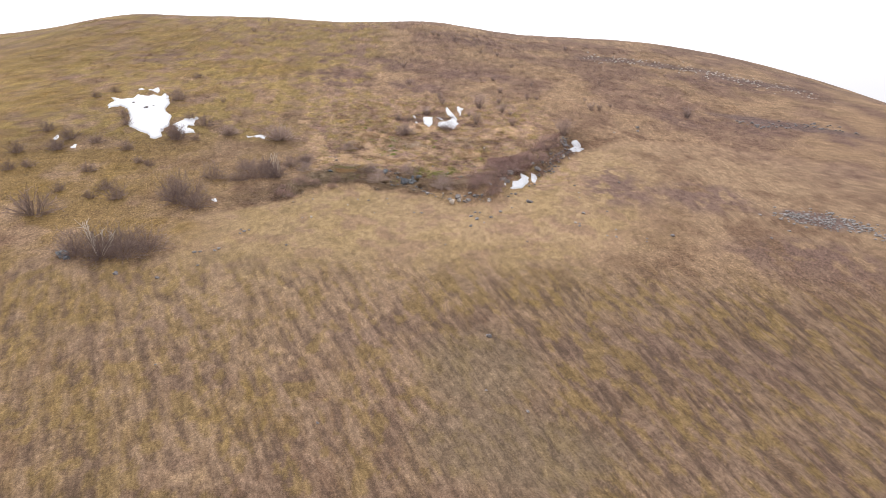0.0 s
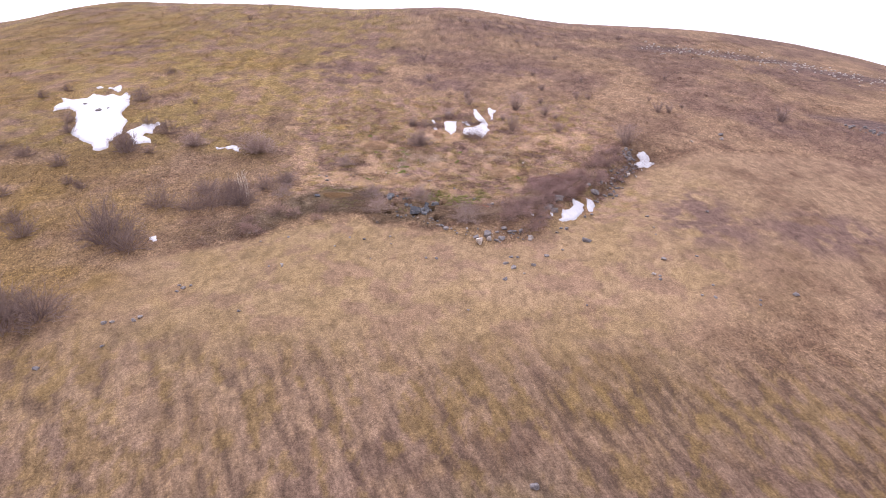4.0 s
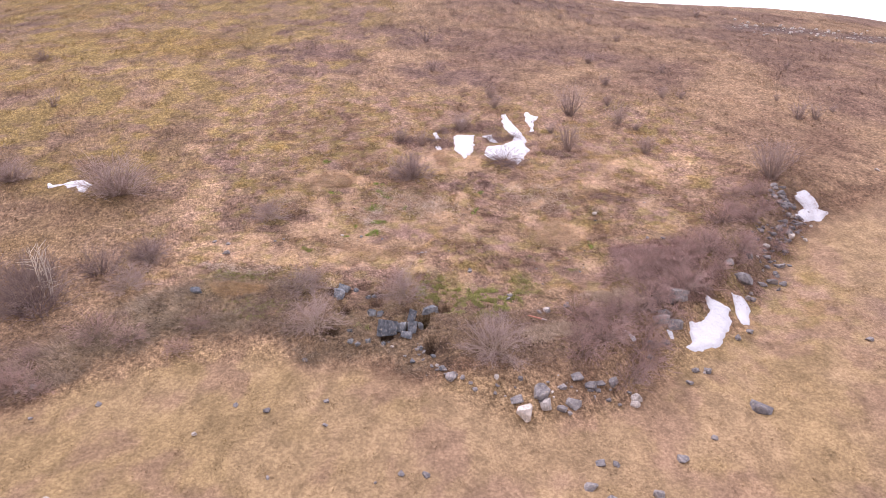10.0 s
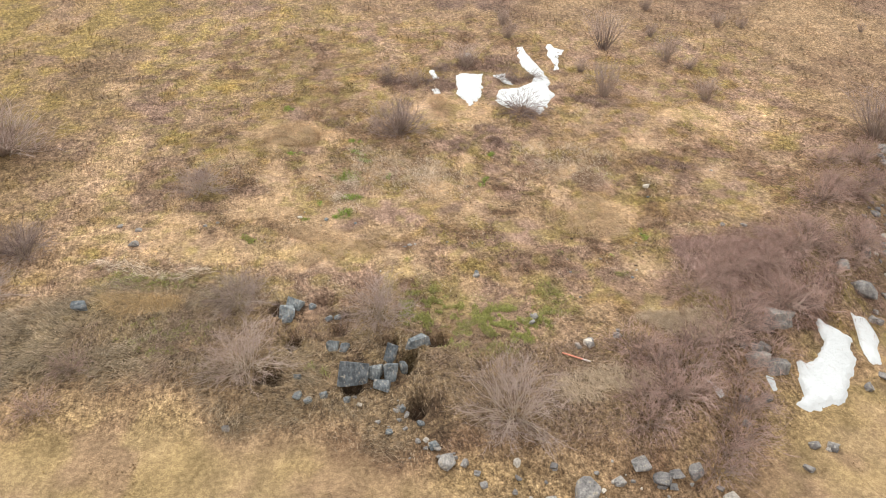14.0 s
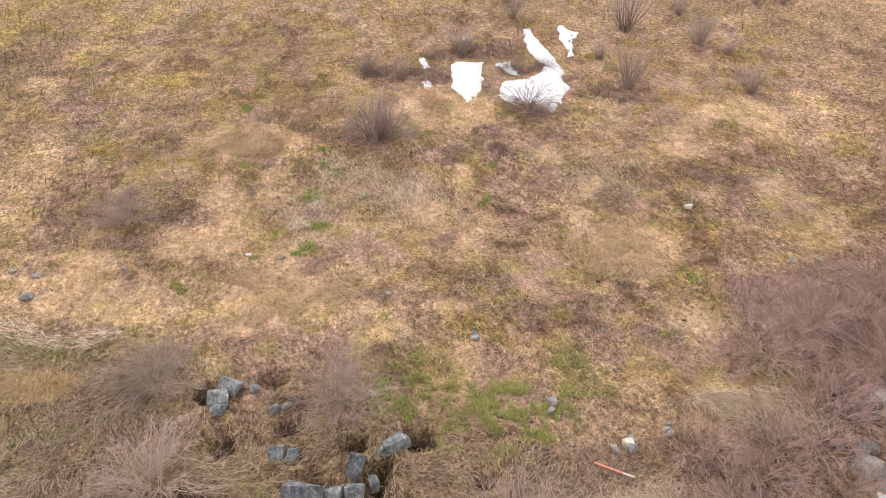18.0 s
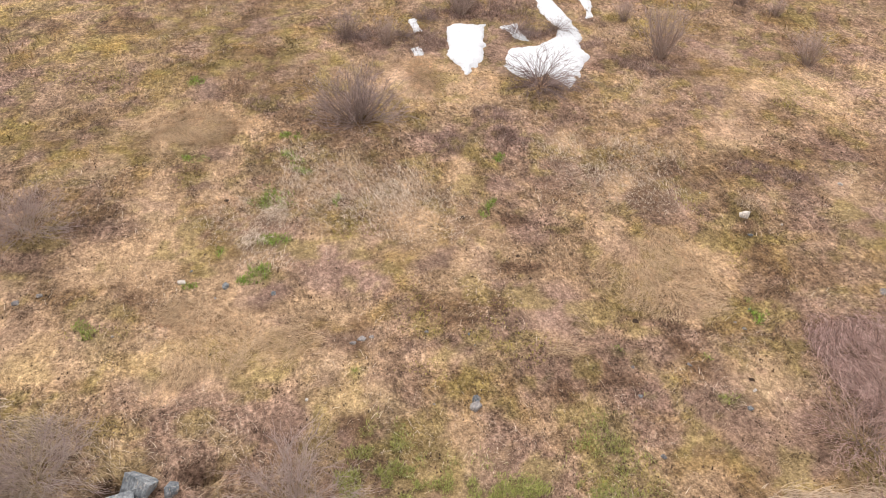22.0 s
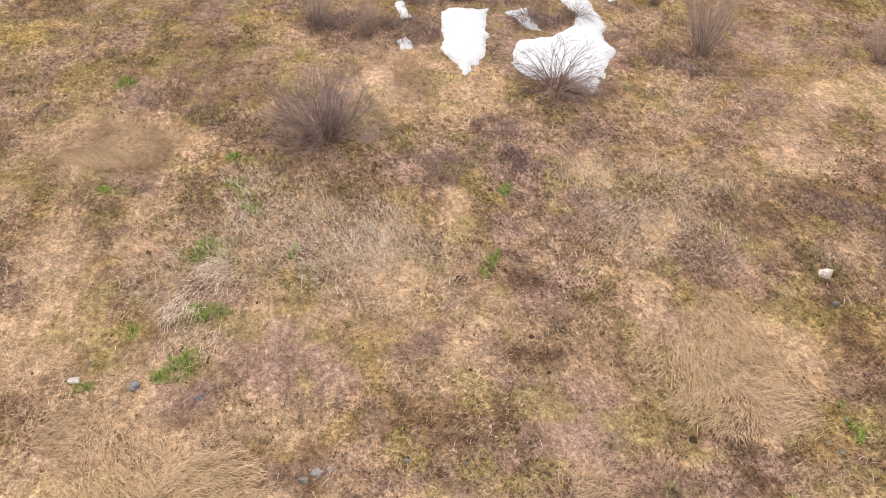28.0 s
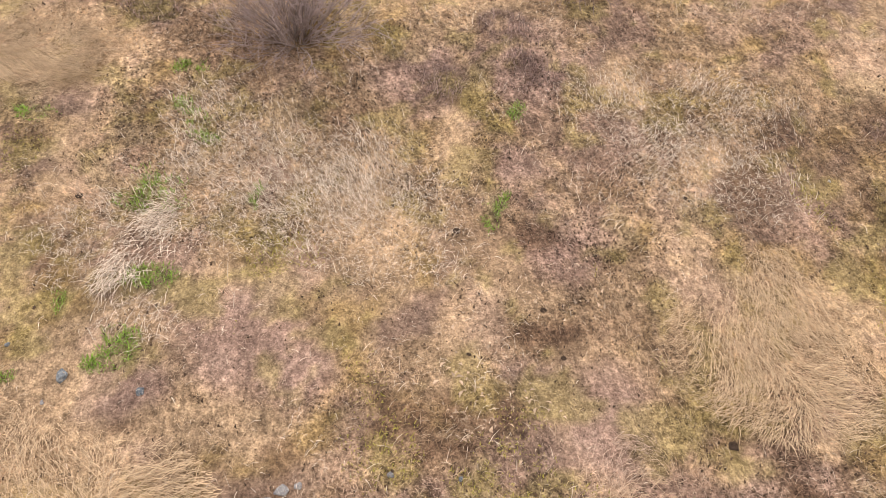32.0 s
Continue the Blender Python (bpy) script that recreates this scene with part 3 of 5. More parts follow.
side1 = bank_side(gx1, gy1)
plain1 = sstep(-48, -20, side1) * sstep(1.5, -1, side1) * sstep(-60, -40, gx1)
att = me.attributes.new("tussocky", "FLOAT", "POINT")
att.data.foreach_set("value", (1 - np.maximum(np.maximum(0.85 * plain1, 0.6 * sstep(-46, -60, gy1)), 0.45 * felted(gx1, gy1) * near_box(gx1, gy1))).astype(np.float32))
tagged(new("ground", me), "hillside of dry tan grass, moss and heath", "hillside", kind="structure")


# ---------------------------------------------------------------- grass
def blades(name, n, box, length, width, lean, keep, tint, label, seed, fall=0.9, swirl=1.0, aim=None):
    """n tries of bent grass blades in a box of the plan, as one joined mesh. keep: chance at a place; tint: colours; aim: degrees by which they fall off the straight way down."""
    rng = np.random.RandomState(seed)
    if callable(box):
        x, y = box(rng, n)
    elif isinstance(box, list):
        e = np.array(box)
        area = e[:, 2] * e[:, 3]
        e = e[rng.choice(len(e), n, p=area / area.sum())]
        a, r = rng.uniform(0, 2 * np.pi, n), 1.35 * np.sqrt(rng.rand(n))
        x, y = e[:, 0] + e[:, 2] * r * np.cos(a), e[:, 1] + e[:, 3] * r * np.sin(a)
    else:
        x, y = rng.uniform(box[0], box[1], n), rng.uniform(box[2], box[3], n)
    ok = rng.rand(n) < keep(x, y)
    x, y = x[ok], y[ok]
    n = len(x)
    z = ground_z(x, y)
    head = -np.pi / 2 + (np.radians(aim(x, y)) if aim else 0) + swirl * 5.0 * (fbm(x, y, 3.0, 91, 2) - 0.5) + rng.normal(0, fall, n)
    ln = length * rng.uniform(0.55, 1.35, n) * (0.7 + 0.6 * lattice(x, y, 1.3, 93))
    tilt = np.clip(rng.normal(lean, 0.22, n), 0.1, 1.45)
    d = np.stack([np.cos(head), np.sin(head), np.zeros(n)], 1)
    side = np.stack([-np.sin(head), np.cos(head), np.zeros(n)], 1) * (width * rng.uniform(0.6, 1.3, n))[:, None]
    p0 = np.stack([x, y, z - 0.02], 1)
    up = np.array([0, 0, 1.0])
    slope = np.stack([np.zeros(n), np.zeros(n), 0.3 * np.sin(head)], 1)
    p1 = p0 + (ln * 0.5)[:, None] * ((d + slope) * np.sin(tilt * 0.75)[:, None] + up * np.cos(tilt * 0.75)[:, None])
    p2 = p1 + (ln * 0.5)[:, None] * ((d + slope) * np.sin(np.minimum(tilt * 1.25, 1.62))[:, None] + up * np.cos(np.minimum(tilt * 1.25, 1.62))[:, None])
    v = np.stack([p0 - side, p0 + side, p1 - side * 0.7, p1 + side * 0.7, p2], 1).reshape(-1, 3)
    q = np.arange(n)[:, None] * 5
    t = np.concatenate([q + [[0, 1, 3]], q + [[0, 3, 2]], q + [[2, 3, 4]]])
    c = np.clip(tint(x, y, rng), 0.01, 0.9)
    ob = new(name, mesh_of(name, v, t, BLADE, np.repeat(c, 5, 0)))
    return tagged(ob, label, "grass", kind="stuff")


def dry_tint(x, y, rng):
    c = cover(x, y) * rng.uniform(0.75, 1.75, len(x))[:, None]
    return blend(c, BLEACH_C, (rng.rand(len(x)) < 0.16) * rng.uniform(0.3, 1.0, len(x)))


def bleached(x, y, rng):
    return BLEACH_C * np.array((1.2, 1.27, 1.4)) * rng.uniform(0.6, 1.35, len(x))[:, None]


def straw_tint(x, y, rng):
    c = blend(np.array((0.61, 0.44, 0.28)) * np.ones((len(x), 1)), np.array((0.50, 0.355, 0.280)), 0.8 * spots(x, y, [(5.3, -4.1, 1.6, 1.9)], 153))
    c = blend(c, np.array((0.58, 0.40, 0.20)), spots(x, y, [(-19.1, -13.7, 2.2, 1.5)], 169))
    return c * rng.uniform(0.72, 1.22, len(x))[:, None]


def fresh(x, y, rng):
    c = blend(np.array((0.215, 0.36, 0.036)) * np.ones((len(x), 1)), np.array((0.30, 0.315, 0.085)), sstep(-5, -9, y))
    return blend(c, BLEACH_C * 0.8, 0.2 * rng.rand(len(x))) * rng.uniform(0.6, 1.4, len(x))[:, None]


def mossy(x, y, rng):
    return np.array((0.34, 0.29, 0.06)) * rng.uniform(0.6, 1.4, len(x))[:, None]


def leafy(x, y, rng):
    return np.array((0.50, 0.36, 0.25)) * rng.uniform(0.6, 1.3, len(x))[:, None]


def brushy(x, y, rng):
    c = blend(HEATH_C * np.ones((len(x), 1)), np.array((0.232, 0.178, 0.122)), sstep(0.36, 0.56, fbm(x, y, 3.5, 141)) * sstep(8, -4, x) * sstep(-34, -26, x))
    c = blend(c, np.array((0.262, 0.208, 0.150)), 0.8 * sstep(-10, -14, x) * sstep(-32, -25, x) * sstep(0.38, 0.52, fbm(x, y, 2.5, 159)))
    c = blend(c, np.array((0.255, 0.150, 0.128)), 0.85 * sstep(7, 13, x))
    pale = blend(BLEACH_C * np.ones((len(x), 1)), np.array((0.50, 0.36, 0.31)), sstep(5, 12, x))
    return blend(c * rng.uniform(0.4, 1.9, len(x))[:, None], pale, (rng.rand(len(x)) < 0.26) * 0.85)


def heathy(x, y, rng):
    return blend(np.array((0.265, 0.178, 0.152)) * np.ones((len(x), 1)), np.array((0.46, 0.34, 0.27)), (rng.rand(len(x)) < 0.2) * 0.8) * rng.uniform(0.5, 1.6, len(x))[:, None]


BLEACHED = [(-19, -10.8, 3.4, 0.6), (-8.1, -0.1, 1.26, 1.06), (-8.8, -1.1, 0.55, 0.69), (-7.7, 0.9, 0.8, 0.48), (-10, -3.2, 0.32, 0.45)]
SPARSE = [(-5.7, 1.7, 3.24, 1.75), (-1.2, 1.1, 2.8, 1.71), (-10.3, -0.1, 1.13, 1.41), (-3.5, 3.1, 3.14, 1.61), (-7.6, -2.6, 1.25, 0.64), (8.8, 6.8, 3.71, 1.94),
    (9.3, 3.9, 2.6, 1.68), (-7.4, 4.6, 1.53, 1.52)]
YELLOW = [(6.6, -11.5, 1, 1.2), (-22, 11.4, 2.4, 0.9), (21.5, 13.5, 1.5, 1.2), (-13.4, -7.4, 1.2, 0.4), (6.7, -2.8, 0.37, 0.24), (12.4, 2.9, 0.45, 1.36),
    (2.5, -5.3, 1.02, 0.33), (2, -8, 0.31, 0.15), (5.4, 0.2, 0.24, 0.5), (-0.7, -5.4, 1.01, 0.91), (2, -6.4, 0.98, 0.5), (3.3, -6.9, 0.97, 0.49),
    (-5.3, -2.6, 0.3, 0.25), (-0.3, -8.1, 0.93, 0.51), (2.8, -4.5, 0.69, 0.26), (-3.8, -0.3, 0.77, 0.57), (13.7, -0.7, 0.37, 0.69),
    (-4.1, -0.5, 1.15, 0.69), (-13.2, 2.6, 0.8, 0.81), (-1.3, -3.7, 0.7, 0.57), (4.4, -6, 1, 0.43)]

blades("dry_grass", 560000, (-25, 27, -17, 27), 0.25, 0.0072, 1.1,
       lambda x, y: near_box(x, y) * (1 - 0.6 * felted(x, y)) * (0.30 + 0.70 * sstep(0.40, 0.58, fbm(x, y, 0.9, 95))), dry_tint,
       "short dry tan grass covering the hillside", 11)
blades("long_grass", 96000, [(a, b, 1.25 * c, 1.25 * d) for a, b, c, d in LONG], 0.60, 0.0072, 1.42, lambda x, y: 0.72 * spots(x, y, LONG, 101, 3.0) * (0.25 + 0.75 * sstep(0.42, 0.58, fbm(x, y, 1.3, 145))), straw_tint,
       "long straw-coloured grass lying flat in swirls", 12, 0.34, 1.1, lambda x, y: -30 + 40 * sstep(4, 8, x))
blades("low_heath", 42000, MAT_HEATH, 0.30, 0.012, 0.85, lambda x, y: 0.8 * spots(x, y, MAT_HEATH, 147, 1.6) * (0.2 + 0.8 * sstep(0.40, 0.56, fbm(x, y, 0.6, 149))), heathy,
       "low dark brown heath mats between the grass", 22, 2.0)
blades("sparse_stalks", 22000, SPARSE, 0.34, 0.0085, 1.2, lambda x, y: 0.9 * spots(x, y, SPARSE, 105), bleached,
       "loose bleached stalks over short grass", 21, 1.2)
blades("bleached_grass", 11000, BLEACHED, 0.58, 0.012, 1.30, lambda x, y: 0.36 * spots(x, y, BLEACHED, 103, 2.0) * (0.25 + 0.75 * sstep(0.42, 0.56, fbm(x, y, 0.7, 151))), bleached,
       "bleached whitish dead grass stalks", 13, 0.45, 0.3, lambda x, y: -35 + 0 * x)
blades("fresh_grass", 110000, [(a, b, 1.45 * c, 1.45 * d) for a, b, c, d in GREEN], 0.17, 0.014, 0.8,
       lambda x, y: 0.95 * spots(x, y, [(a, b, 1.4 * c, 1.4 * d) for a, b, c, d in GREEN], 81) * sstep(0.40 + 0.08 * sstep(-5, -9, y), 0.50 + 0.06 * sstep(-5, -9, y), fbm(x, y, 0.45, 119, 3)), fresh,
       "fresh green grass shoots in small patches", 14, 1.6)
blades("yellow_moss", 9000, YELLOW, 0.12, 0.014, 0.9, lambda x, y: 0.9 * spots(x, y, YELLOW, 121), mossy,
       "yellow-green moss cushions between dry grass", 18, 2.0)
blades("dead_leaves", 150, [(4.6, -0.6, 1.3, 0.8), (2.6, -4.6, 1.2, 0.8), (1.6, -3.4, 0.8, 1.4)], 0.17, 0.05, 1.45, lambda x, y: 1.0 + 0 * x, leafy,
       "curled pale brown dead leaves on bare earth", 19, 2.5)
blades("dry_stalks", 36000, (-22, 24, -14, 24), 0.36, 0.008, 1.25,
       lambda x, y: near_box(x, y) * (1 - 0.75 * felted(x, y)) * (0.08 + 0.92 * sstep(0.48, 0.60, fbm(x, y, 2.8, 123))), bleached,
       "coarse bleached grass stalks lying crosswise", 20, 1.3)
def on_bank(rng, n):
    x = rng.uniform(-46, 46, n)
    return x, np.interp(x, EDGE_X, EDGE_Y) + rng.uniform(0, 11.5, n) / np.where(x > 14, 0.75, 1.0)


blades("bank_grass", 300000, on_bank, 0.66, 0.0095, 1.2,
       lambda x, y: (1 - 0.8 * spots(x, y, BLOCKS, 83, 0.7)) * sstep(0.0, 1.5, brush_side(x, y)) * sstep(11.5, 6, brush_side(x, y)) * sstep(-46, -27, x) * sstep(46, 36, x) * (0.25 + 0.75 * sstep(0.35, 0.6, fbm(x, y, 2.3, 97))) * (0.5 + 0.15 * sstep(6, 12, x) + 0.4 * sstep(-8, -14, x)),
       brushy, "tangled brown dead grass and brush on the bank", 15, 0.38, 0.75, lambda x, y: -32 * sstep(-4, -12, x) - 22 * sstep(8, 12, x))
RED_THATCH = [(16.9, -6.6, 2.0, 2.2), (18.6, -8.2, 3.4, 3.2), (21.8, -8.6, 2.6, 3.0), (20.6, -5.2, 2.6, 2.0)]
blades("red_thatch", 70000, RED_THATCH, 0.95, 0.0095, 1.25, lambda x, y: 0.85 * spots(x, y, RED_THATCH, 215, 2.4) * (0.3 + 0.7 * sstep(0.4, 0.58, fbm(x, y, 1.2, 217))),
       lambda x, y, rng: blend(np.array((0.340, 0.215, 0.185)) * np.ones((len(x), 1)), np.array((0.58, 0.41, 0.36)), (rng.rand(len(x)) < 0.35) * 0.9) * rng.uniform(0.5, 1.6, len(x))[:, None],
       "long reddish-brown dead grass hanging down the bank", 25, 0.35, 0.8, lambda x, y: -28 + 0 * x)
HUMMOCK = [(-18.7, -13.9, 2.1, 0.9), (-17.2, -13.6, 1.2, 0.7)]
blades("straw_hummock", 7000, HUMMOCK, 0.6, 0.010, 1.1, lambda x, y: 0.9 * spots(x, y, HUMMOCK, 219, 0.5),
       lambda x, y, rng: np.array((0.64, 0.455, 0.245)) * rng.uniform(0.5, 1.4, len(x))[:, None], "golden straw hummock beside a bank rock", 26, 0.6, 0.6)
PALE_THATCH = [(14.6, -13.2, 2.0, 1.2), (12.6, -12.6, 1.4, 0.7), (7.2, -18.3, 1.6, 1.0), (9.6, -17.6, 1.4, 1.0)]
blades("pale_thatch", 17000, PALE_THATCH, 0.9, 0.0095, 1.22, lambda x, y: 0.6 * spots(x, y, PALE_THATCH, 221),
       lambda x, y, rng: np.array((0.56, 0.43, 0.315)) * rng.uniform(0.55, 1.3, len(x))[:, None], "pale bent grass stalks between bank shrubs", 27, 0.5, 0.6, lambda x, y: 25 + 0 * x)
blades("slope_grass", 260000, (-75, 80, -112, -26), 0.42, 0.016, 1.15,
       lambda x, y: sstep(1, -1, bank_side(x, y)) * (0.12 + 0.88 * sstep(0.42, 0.58, furrow(x, y))) * (0.03 + 0.97 * sstep(-36, -80, y)),
       lambda x, y, rng: cover(x, y) * rng.uniform(0.9, 1.3, len(x))[:, None], "combed dry grass tufts on the lower slope", 16, 0.4, 0.25, lambda x, y: 26 - 14 * sstep(-10, 52, x))
blades("earth_specks", 72000, (-22, 24, -13, 22), 0.11, 0.036, 0.9,
       lambda x, y: near_box(x, y) * (1 - 0.6 * felted(x, y)) * (0.10 + 0.90 * sstep(0.50, 0.60, fbm(x, y, 1.6, 171)) * sstep(0.40, 0.56, fbm(x, y, 6.0, 173))),
       lambda x, y, rng: SOIL_SHADE_C * 0.85 * rng.uniform(0.4, 1.2, len(x))[:, None], "small dark earth specks and pits in the turf", 24, 3.0)
blades("plain_tufts", 190000, (-60, 70, -64, 3), 0.20, 0.030, 0.9,
       lambda x, y: sstep(-30, -24, bank_side(x, y)) * sstep(0.5, -1, bank_side(x, y)) * sstep(0.54, 0.64, fbm(x, y, 0.9, 161)),
       lambda x, y, rng: cover(x, y) * np.where(fbm(x, y, 2.0, 163) > 0.5, 0.85, 1.22)[:, None] * rng.uniform(0.7, 1.4, len(x))[:, None], "low tufts of dry grass below the bank", 23)
blades("upper_grass", 240000, (-135, 100, -30, 115), 0.5, 0.026, 0.8,
       lambda x, y: (1 - near_box(x, y)) * (0.1 + 0.9 * sstep(0.45, 0.6, fbm(x, y, 2.0, 107))) * sstep(9, 13, bank_side(x, y) + 20 * sstep(-44, -52, x)),
       lambda x, y, rng: cover(x, y) * rng.uniform(0.4, 1.7, len(x))[:, None], "dry heath and grass tufts on the upper hill", 17)


# ---------------------------------------------------------------- snow
def inside(px, py, poly):
    """Signed metres to a closed outline, positive inside."""
    near, odd = np.full(px.shape, 1e9), np.zeros(px.shape, bool)
    for (ax, ay), (bx, by) in zip(poly, poly[1:] + poly[:1]):
        ex, ey = bx - ax, by - ay
        k = np.clip(((px - ax) * ex + (py - ay) * ey) / (ex * ex + ey * ey + 1e-9), 0, 1)
        near = np.minimum(near, np.hypot(px - ax - k * ex, py - ay - k * ey))
        cross = ((ay > py) != (by > py)) & (px < ex * (py - ay) / (ey + 1e-12) + ax)
        odd ^= cross
    return np.where(odd, near, -near)


def snow_patch(poly, step, thick, wobble, label):
    xs, ys = [p[0] for p in poly], [p[1] for p in poly]
    ax = np.arange(min(xs) - 0.8, max(xs) + 0.8, step)
    ay = np.arange(min(ys) - 0.8, max(ys) + 0.8, step)
    X, Y = np.meshgrid(ax, ay)
    x, y = X.ravel(), Y.ravel()
    d = inside(x, y, poly) + wobble * 3.4 * (fbm(x, y, max(0.9, 3 * wobble), 111, 6) - 0.53) + 0.30 * step / 0.1 * (fbm(x, y, 4.5 * step, 115, 3) - 0.52)
    z = ground_z(x, y) + np.where(d > 0, thick * (1 - np.exp(-d / 0.22)), d * 0.6) + 0.12 * (fbm(x, y, 0.7, 113, 3) - 0.5) * (d > 0)
    w = len(ax)
    c = (np.arange(len(ay) - 1)[:, None] * w + np.arange(w - 1)[None, :]).ravel()
    q = np.stack([c, c + 1, c + w + 1, c + w], 1)
    q = q[(d[q] > -0.5).any(1)]
    used, inv = np.unique(q, return_inverse=True)
    v = np.stack([x, y, z], 1)[used]
    base = np.array([v[:, 0].mean(), v[:, 1].mean(), v[:, 2].min()])
    ob = new("snow_patch", mesh_of("snow_patch", v - base, inv.reshape(-1, 4), SNOW, smooth=True))
    ob.location = base
    return tagged(ob, label, "snow", "remnants of snow")


SNOWS = [
    ([(-0.65, 20.61), (-0.03, 21.24), (2.12, 21.28), (1.98, 19.62), (1.99, 16.06), (0.96, 13.98), (-0.36, 16.77)],
     0.1, 0.2, 0.2, "melting white snow patch on brown grass"),
    ([(3.44, 16.71), (3.79, 17.95), (6.07, 18.81), (7.01, 19.97), (7.37, 21.55), (6.78, 22.62), (6.01, 25.27), (5.98, 29.18), (6.53, 29.25), (7.30, 26.69), (8.16, 24.07), (9.00, 20.41), (8.75, 18.79), (9.15, 17.52), (8.40, 15.51), (7.47, 13.58), (6.08, 14.89), (4.69, 14.19), (3.59, 15.09)],
     0.1, 0.2, 0.2, "curved white snow patch round bare shrubs"),
    ([(3.12, 21.06), (4.48, 21.78), (5.13, 19.34), (4.17, 19.66)],
     0.1, 0.14, 0.2, "small snow scrap beside a bare shrub"),
    ([(9.25, 30.70), (10.08, 30.67), (10.13, 29.42), (11.30, 29.15), (11.02, 28.04), (10.44, 27.71), (10.20, 23.94), (9.65, 23.52), (9.60, 25.70), (9.25, 27.57)],
     0.1, 0.15, 0.15, "narrow white snow patch on the heath"),
    ([(-2.89, 17.28), (-2.44, 17.64), (-1.94, 17.19), (-1.98, 16.39), (-2.53, 16.23)],
     0.07, 0.14, 0.08, "small round lump of old snow"),
    ([(-3.39, 21.39), (-3.00, 21.55), (-2.29, 19.76), (-2.86, 19.47)],
     0.07, 0.12, 0.1, "small snow scrap under bare twigs"),
    ([(0.09, 26.30), (0.72, 26.64), (0.85, 25.63), (0.22, 25.30)],
     0.07, 0.12, 0.1, "small snow scrap under bare twigs"),
]
SNOWS_BANK = [
    ([(22.55, -11.75), (22.93, -12.0), (23.72, -11.98), (24.54, -12.49), (24.18, -12.91), (24.13, -13.76), (22.13, -16.70), (20.00, -17.73), (19.25, -17.32), (19.95, -16.72), (20.30, -14.83), (21.73, -14.32), (22.41, -13.05), (22.27, -12.11)],
     0.1, 0.3, 0.2, "thick white snow drift at the foot of the stony bank"),
    ([(25.04, -10.57), (26.24, -10.40), (26.43, -11.85), (25.66, -13.81), (25.03, -13.95), (24.75, -12.77)],
     0.1, 0.22, 0.2, "white snow patch beside bank stones"),
    ([(38.74, 8.89), (40.05, 9.51), (40.91, 8.43), (40.59, 6.96), (41.71, 6.74), (40.57, 5.06), (38.58, 4.41), (36.99, 4.28), (37.03, 4.82), (38.97, 6.45), (38.25, 7.48)],
     0.15, 0.25, 0.25, "white snow patch at the upper end of the bank"),
    ([(14.16, -17.42), (14.65, -17.30), (15.18, -18.01), (14.79, -18.29)],
     0.08, 0.14, 0.25, "broken snow scraps among bank shrubs"),
    ([(18.04, -16.09), (18.50, -15.94), (18.59, -16.78), (18.14, -16.97)],
     0.08, 0.14, 0.2, "broken snow scraps among bank shrubs"),
]
SNOWS_FAR = [
    ([(-86.4, 20.1), (-87.8, 22.5), (-86.3, 24.4), (-88.6, 27.4), (-85.1, 25.7), (-81.9, 26.2), (-81.6, 28.7), (-78.0, 27.4), (-77.2, 28.8), (-74.6, 27.0), (-74.4, 29.9), (-73.0, 28.0), (-70.5, 22.5), (-70.4, 18.5), (-69.0, 15.6), (-67.1, 14.1), (-67.0, 11.7), (-66.1, 8.1), (-66.6, 6.4), (-66.7, 4.1), (-65.6, 1.2), (-66.6, -0.2), (-68.1, 0.6), (-69.8, 3.0), (-72.7, 4.9), (-75.3, 7.0), (-76.7, 8.7), (-77.5, 11.7), (-79.3, 15.5), (-80.4, 18.7), (-83.6, 21.2), (-85.5, 21.0)],
     0.2, 0.4, 0.22, "large white snow field in a hollow"),
    ([(-62.5, 4.5), (-61.4, 3.2), (-59.5, 3.8), (-58.3, 3.9), (-59.4, 6.1), (-61.1, 6.6), (-61.5, 8.3), (-59.6, 8.1), (-60.4, 11.3), (-59.9, 12.8), (-60.8, 14.0), (-61.1, 12.5), (-63.7, 12.7), (-63.6, 11.2), (-64.9, 9.9), (-65.4, 8.7), (-63.5, 7.0)],
     0.2, 0.3, 0.2, "ragged snow patch beside dark shrubs"),
    ([(-80.7, 33.4), (-79.0, 32.9), (-77.9, 34.8), (-76.5, 32.1), (-76.4, 29.5), (-78.3, 31.8)],
     0.2, 0.3, 0.2, "small snow patch above the snow field"),
    ([(-83.4, 33.8), (-82.3, 34.4), (-81.4, 33.2), (-82.8, 32.5)],
     0.2, 0.3, 0.15, "small snow scrap above the snow field"),
    ([(-45.2, 3.2), (-44.3, 2.5), (-42.9, 3.4), (-41.6, 4.1), (-40.3, 3.2), (-40.1, 1.3), (-40.9, 1.5), (-41.7, 2.7), (-42.4, 1.9), (-43.2, 2.9), (-44.3, 1.7)],
     0.12, 0.25, 0.1, "ragged thin snow strip beside a shrub"),
    ([(-44.89, -29.59), (-44.03, -29.28), (-43.21, -30.34), (-43.68, -31.10)],
     0.12, 0.2, 0.2, "small snow lump at a shrub's foot"),
    ([(-85.68, -4.69), (-85.61, -2.49), (-84.49, -2.56), (-83.87, -5.12)],
     0.2, 0.25, 0.3, "small snow lump among shrubs"),
    ([(-92.33, 0.99), (-92.18, 3.29), (-91.22, 1.87), (-91.28, 0.23)],
     0.2, 0.25, 0.3, "small snow lump among shrubs"),
]

for row in SNOWS + SNOWS_BANK + SNOWS_FAR:
    snow_patch(*row)


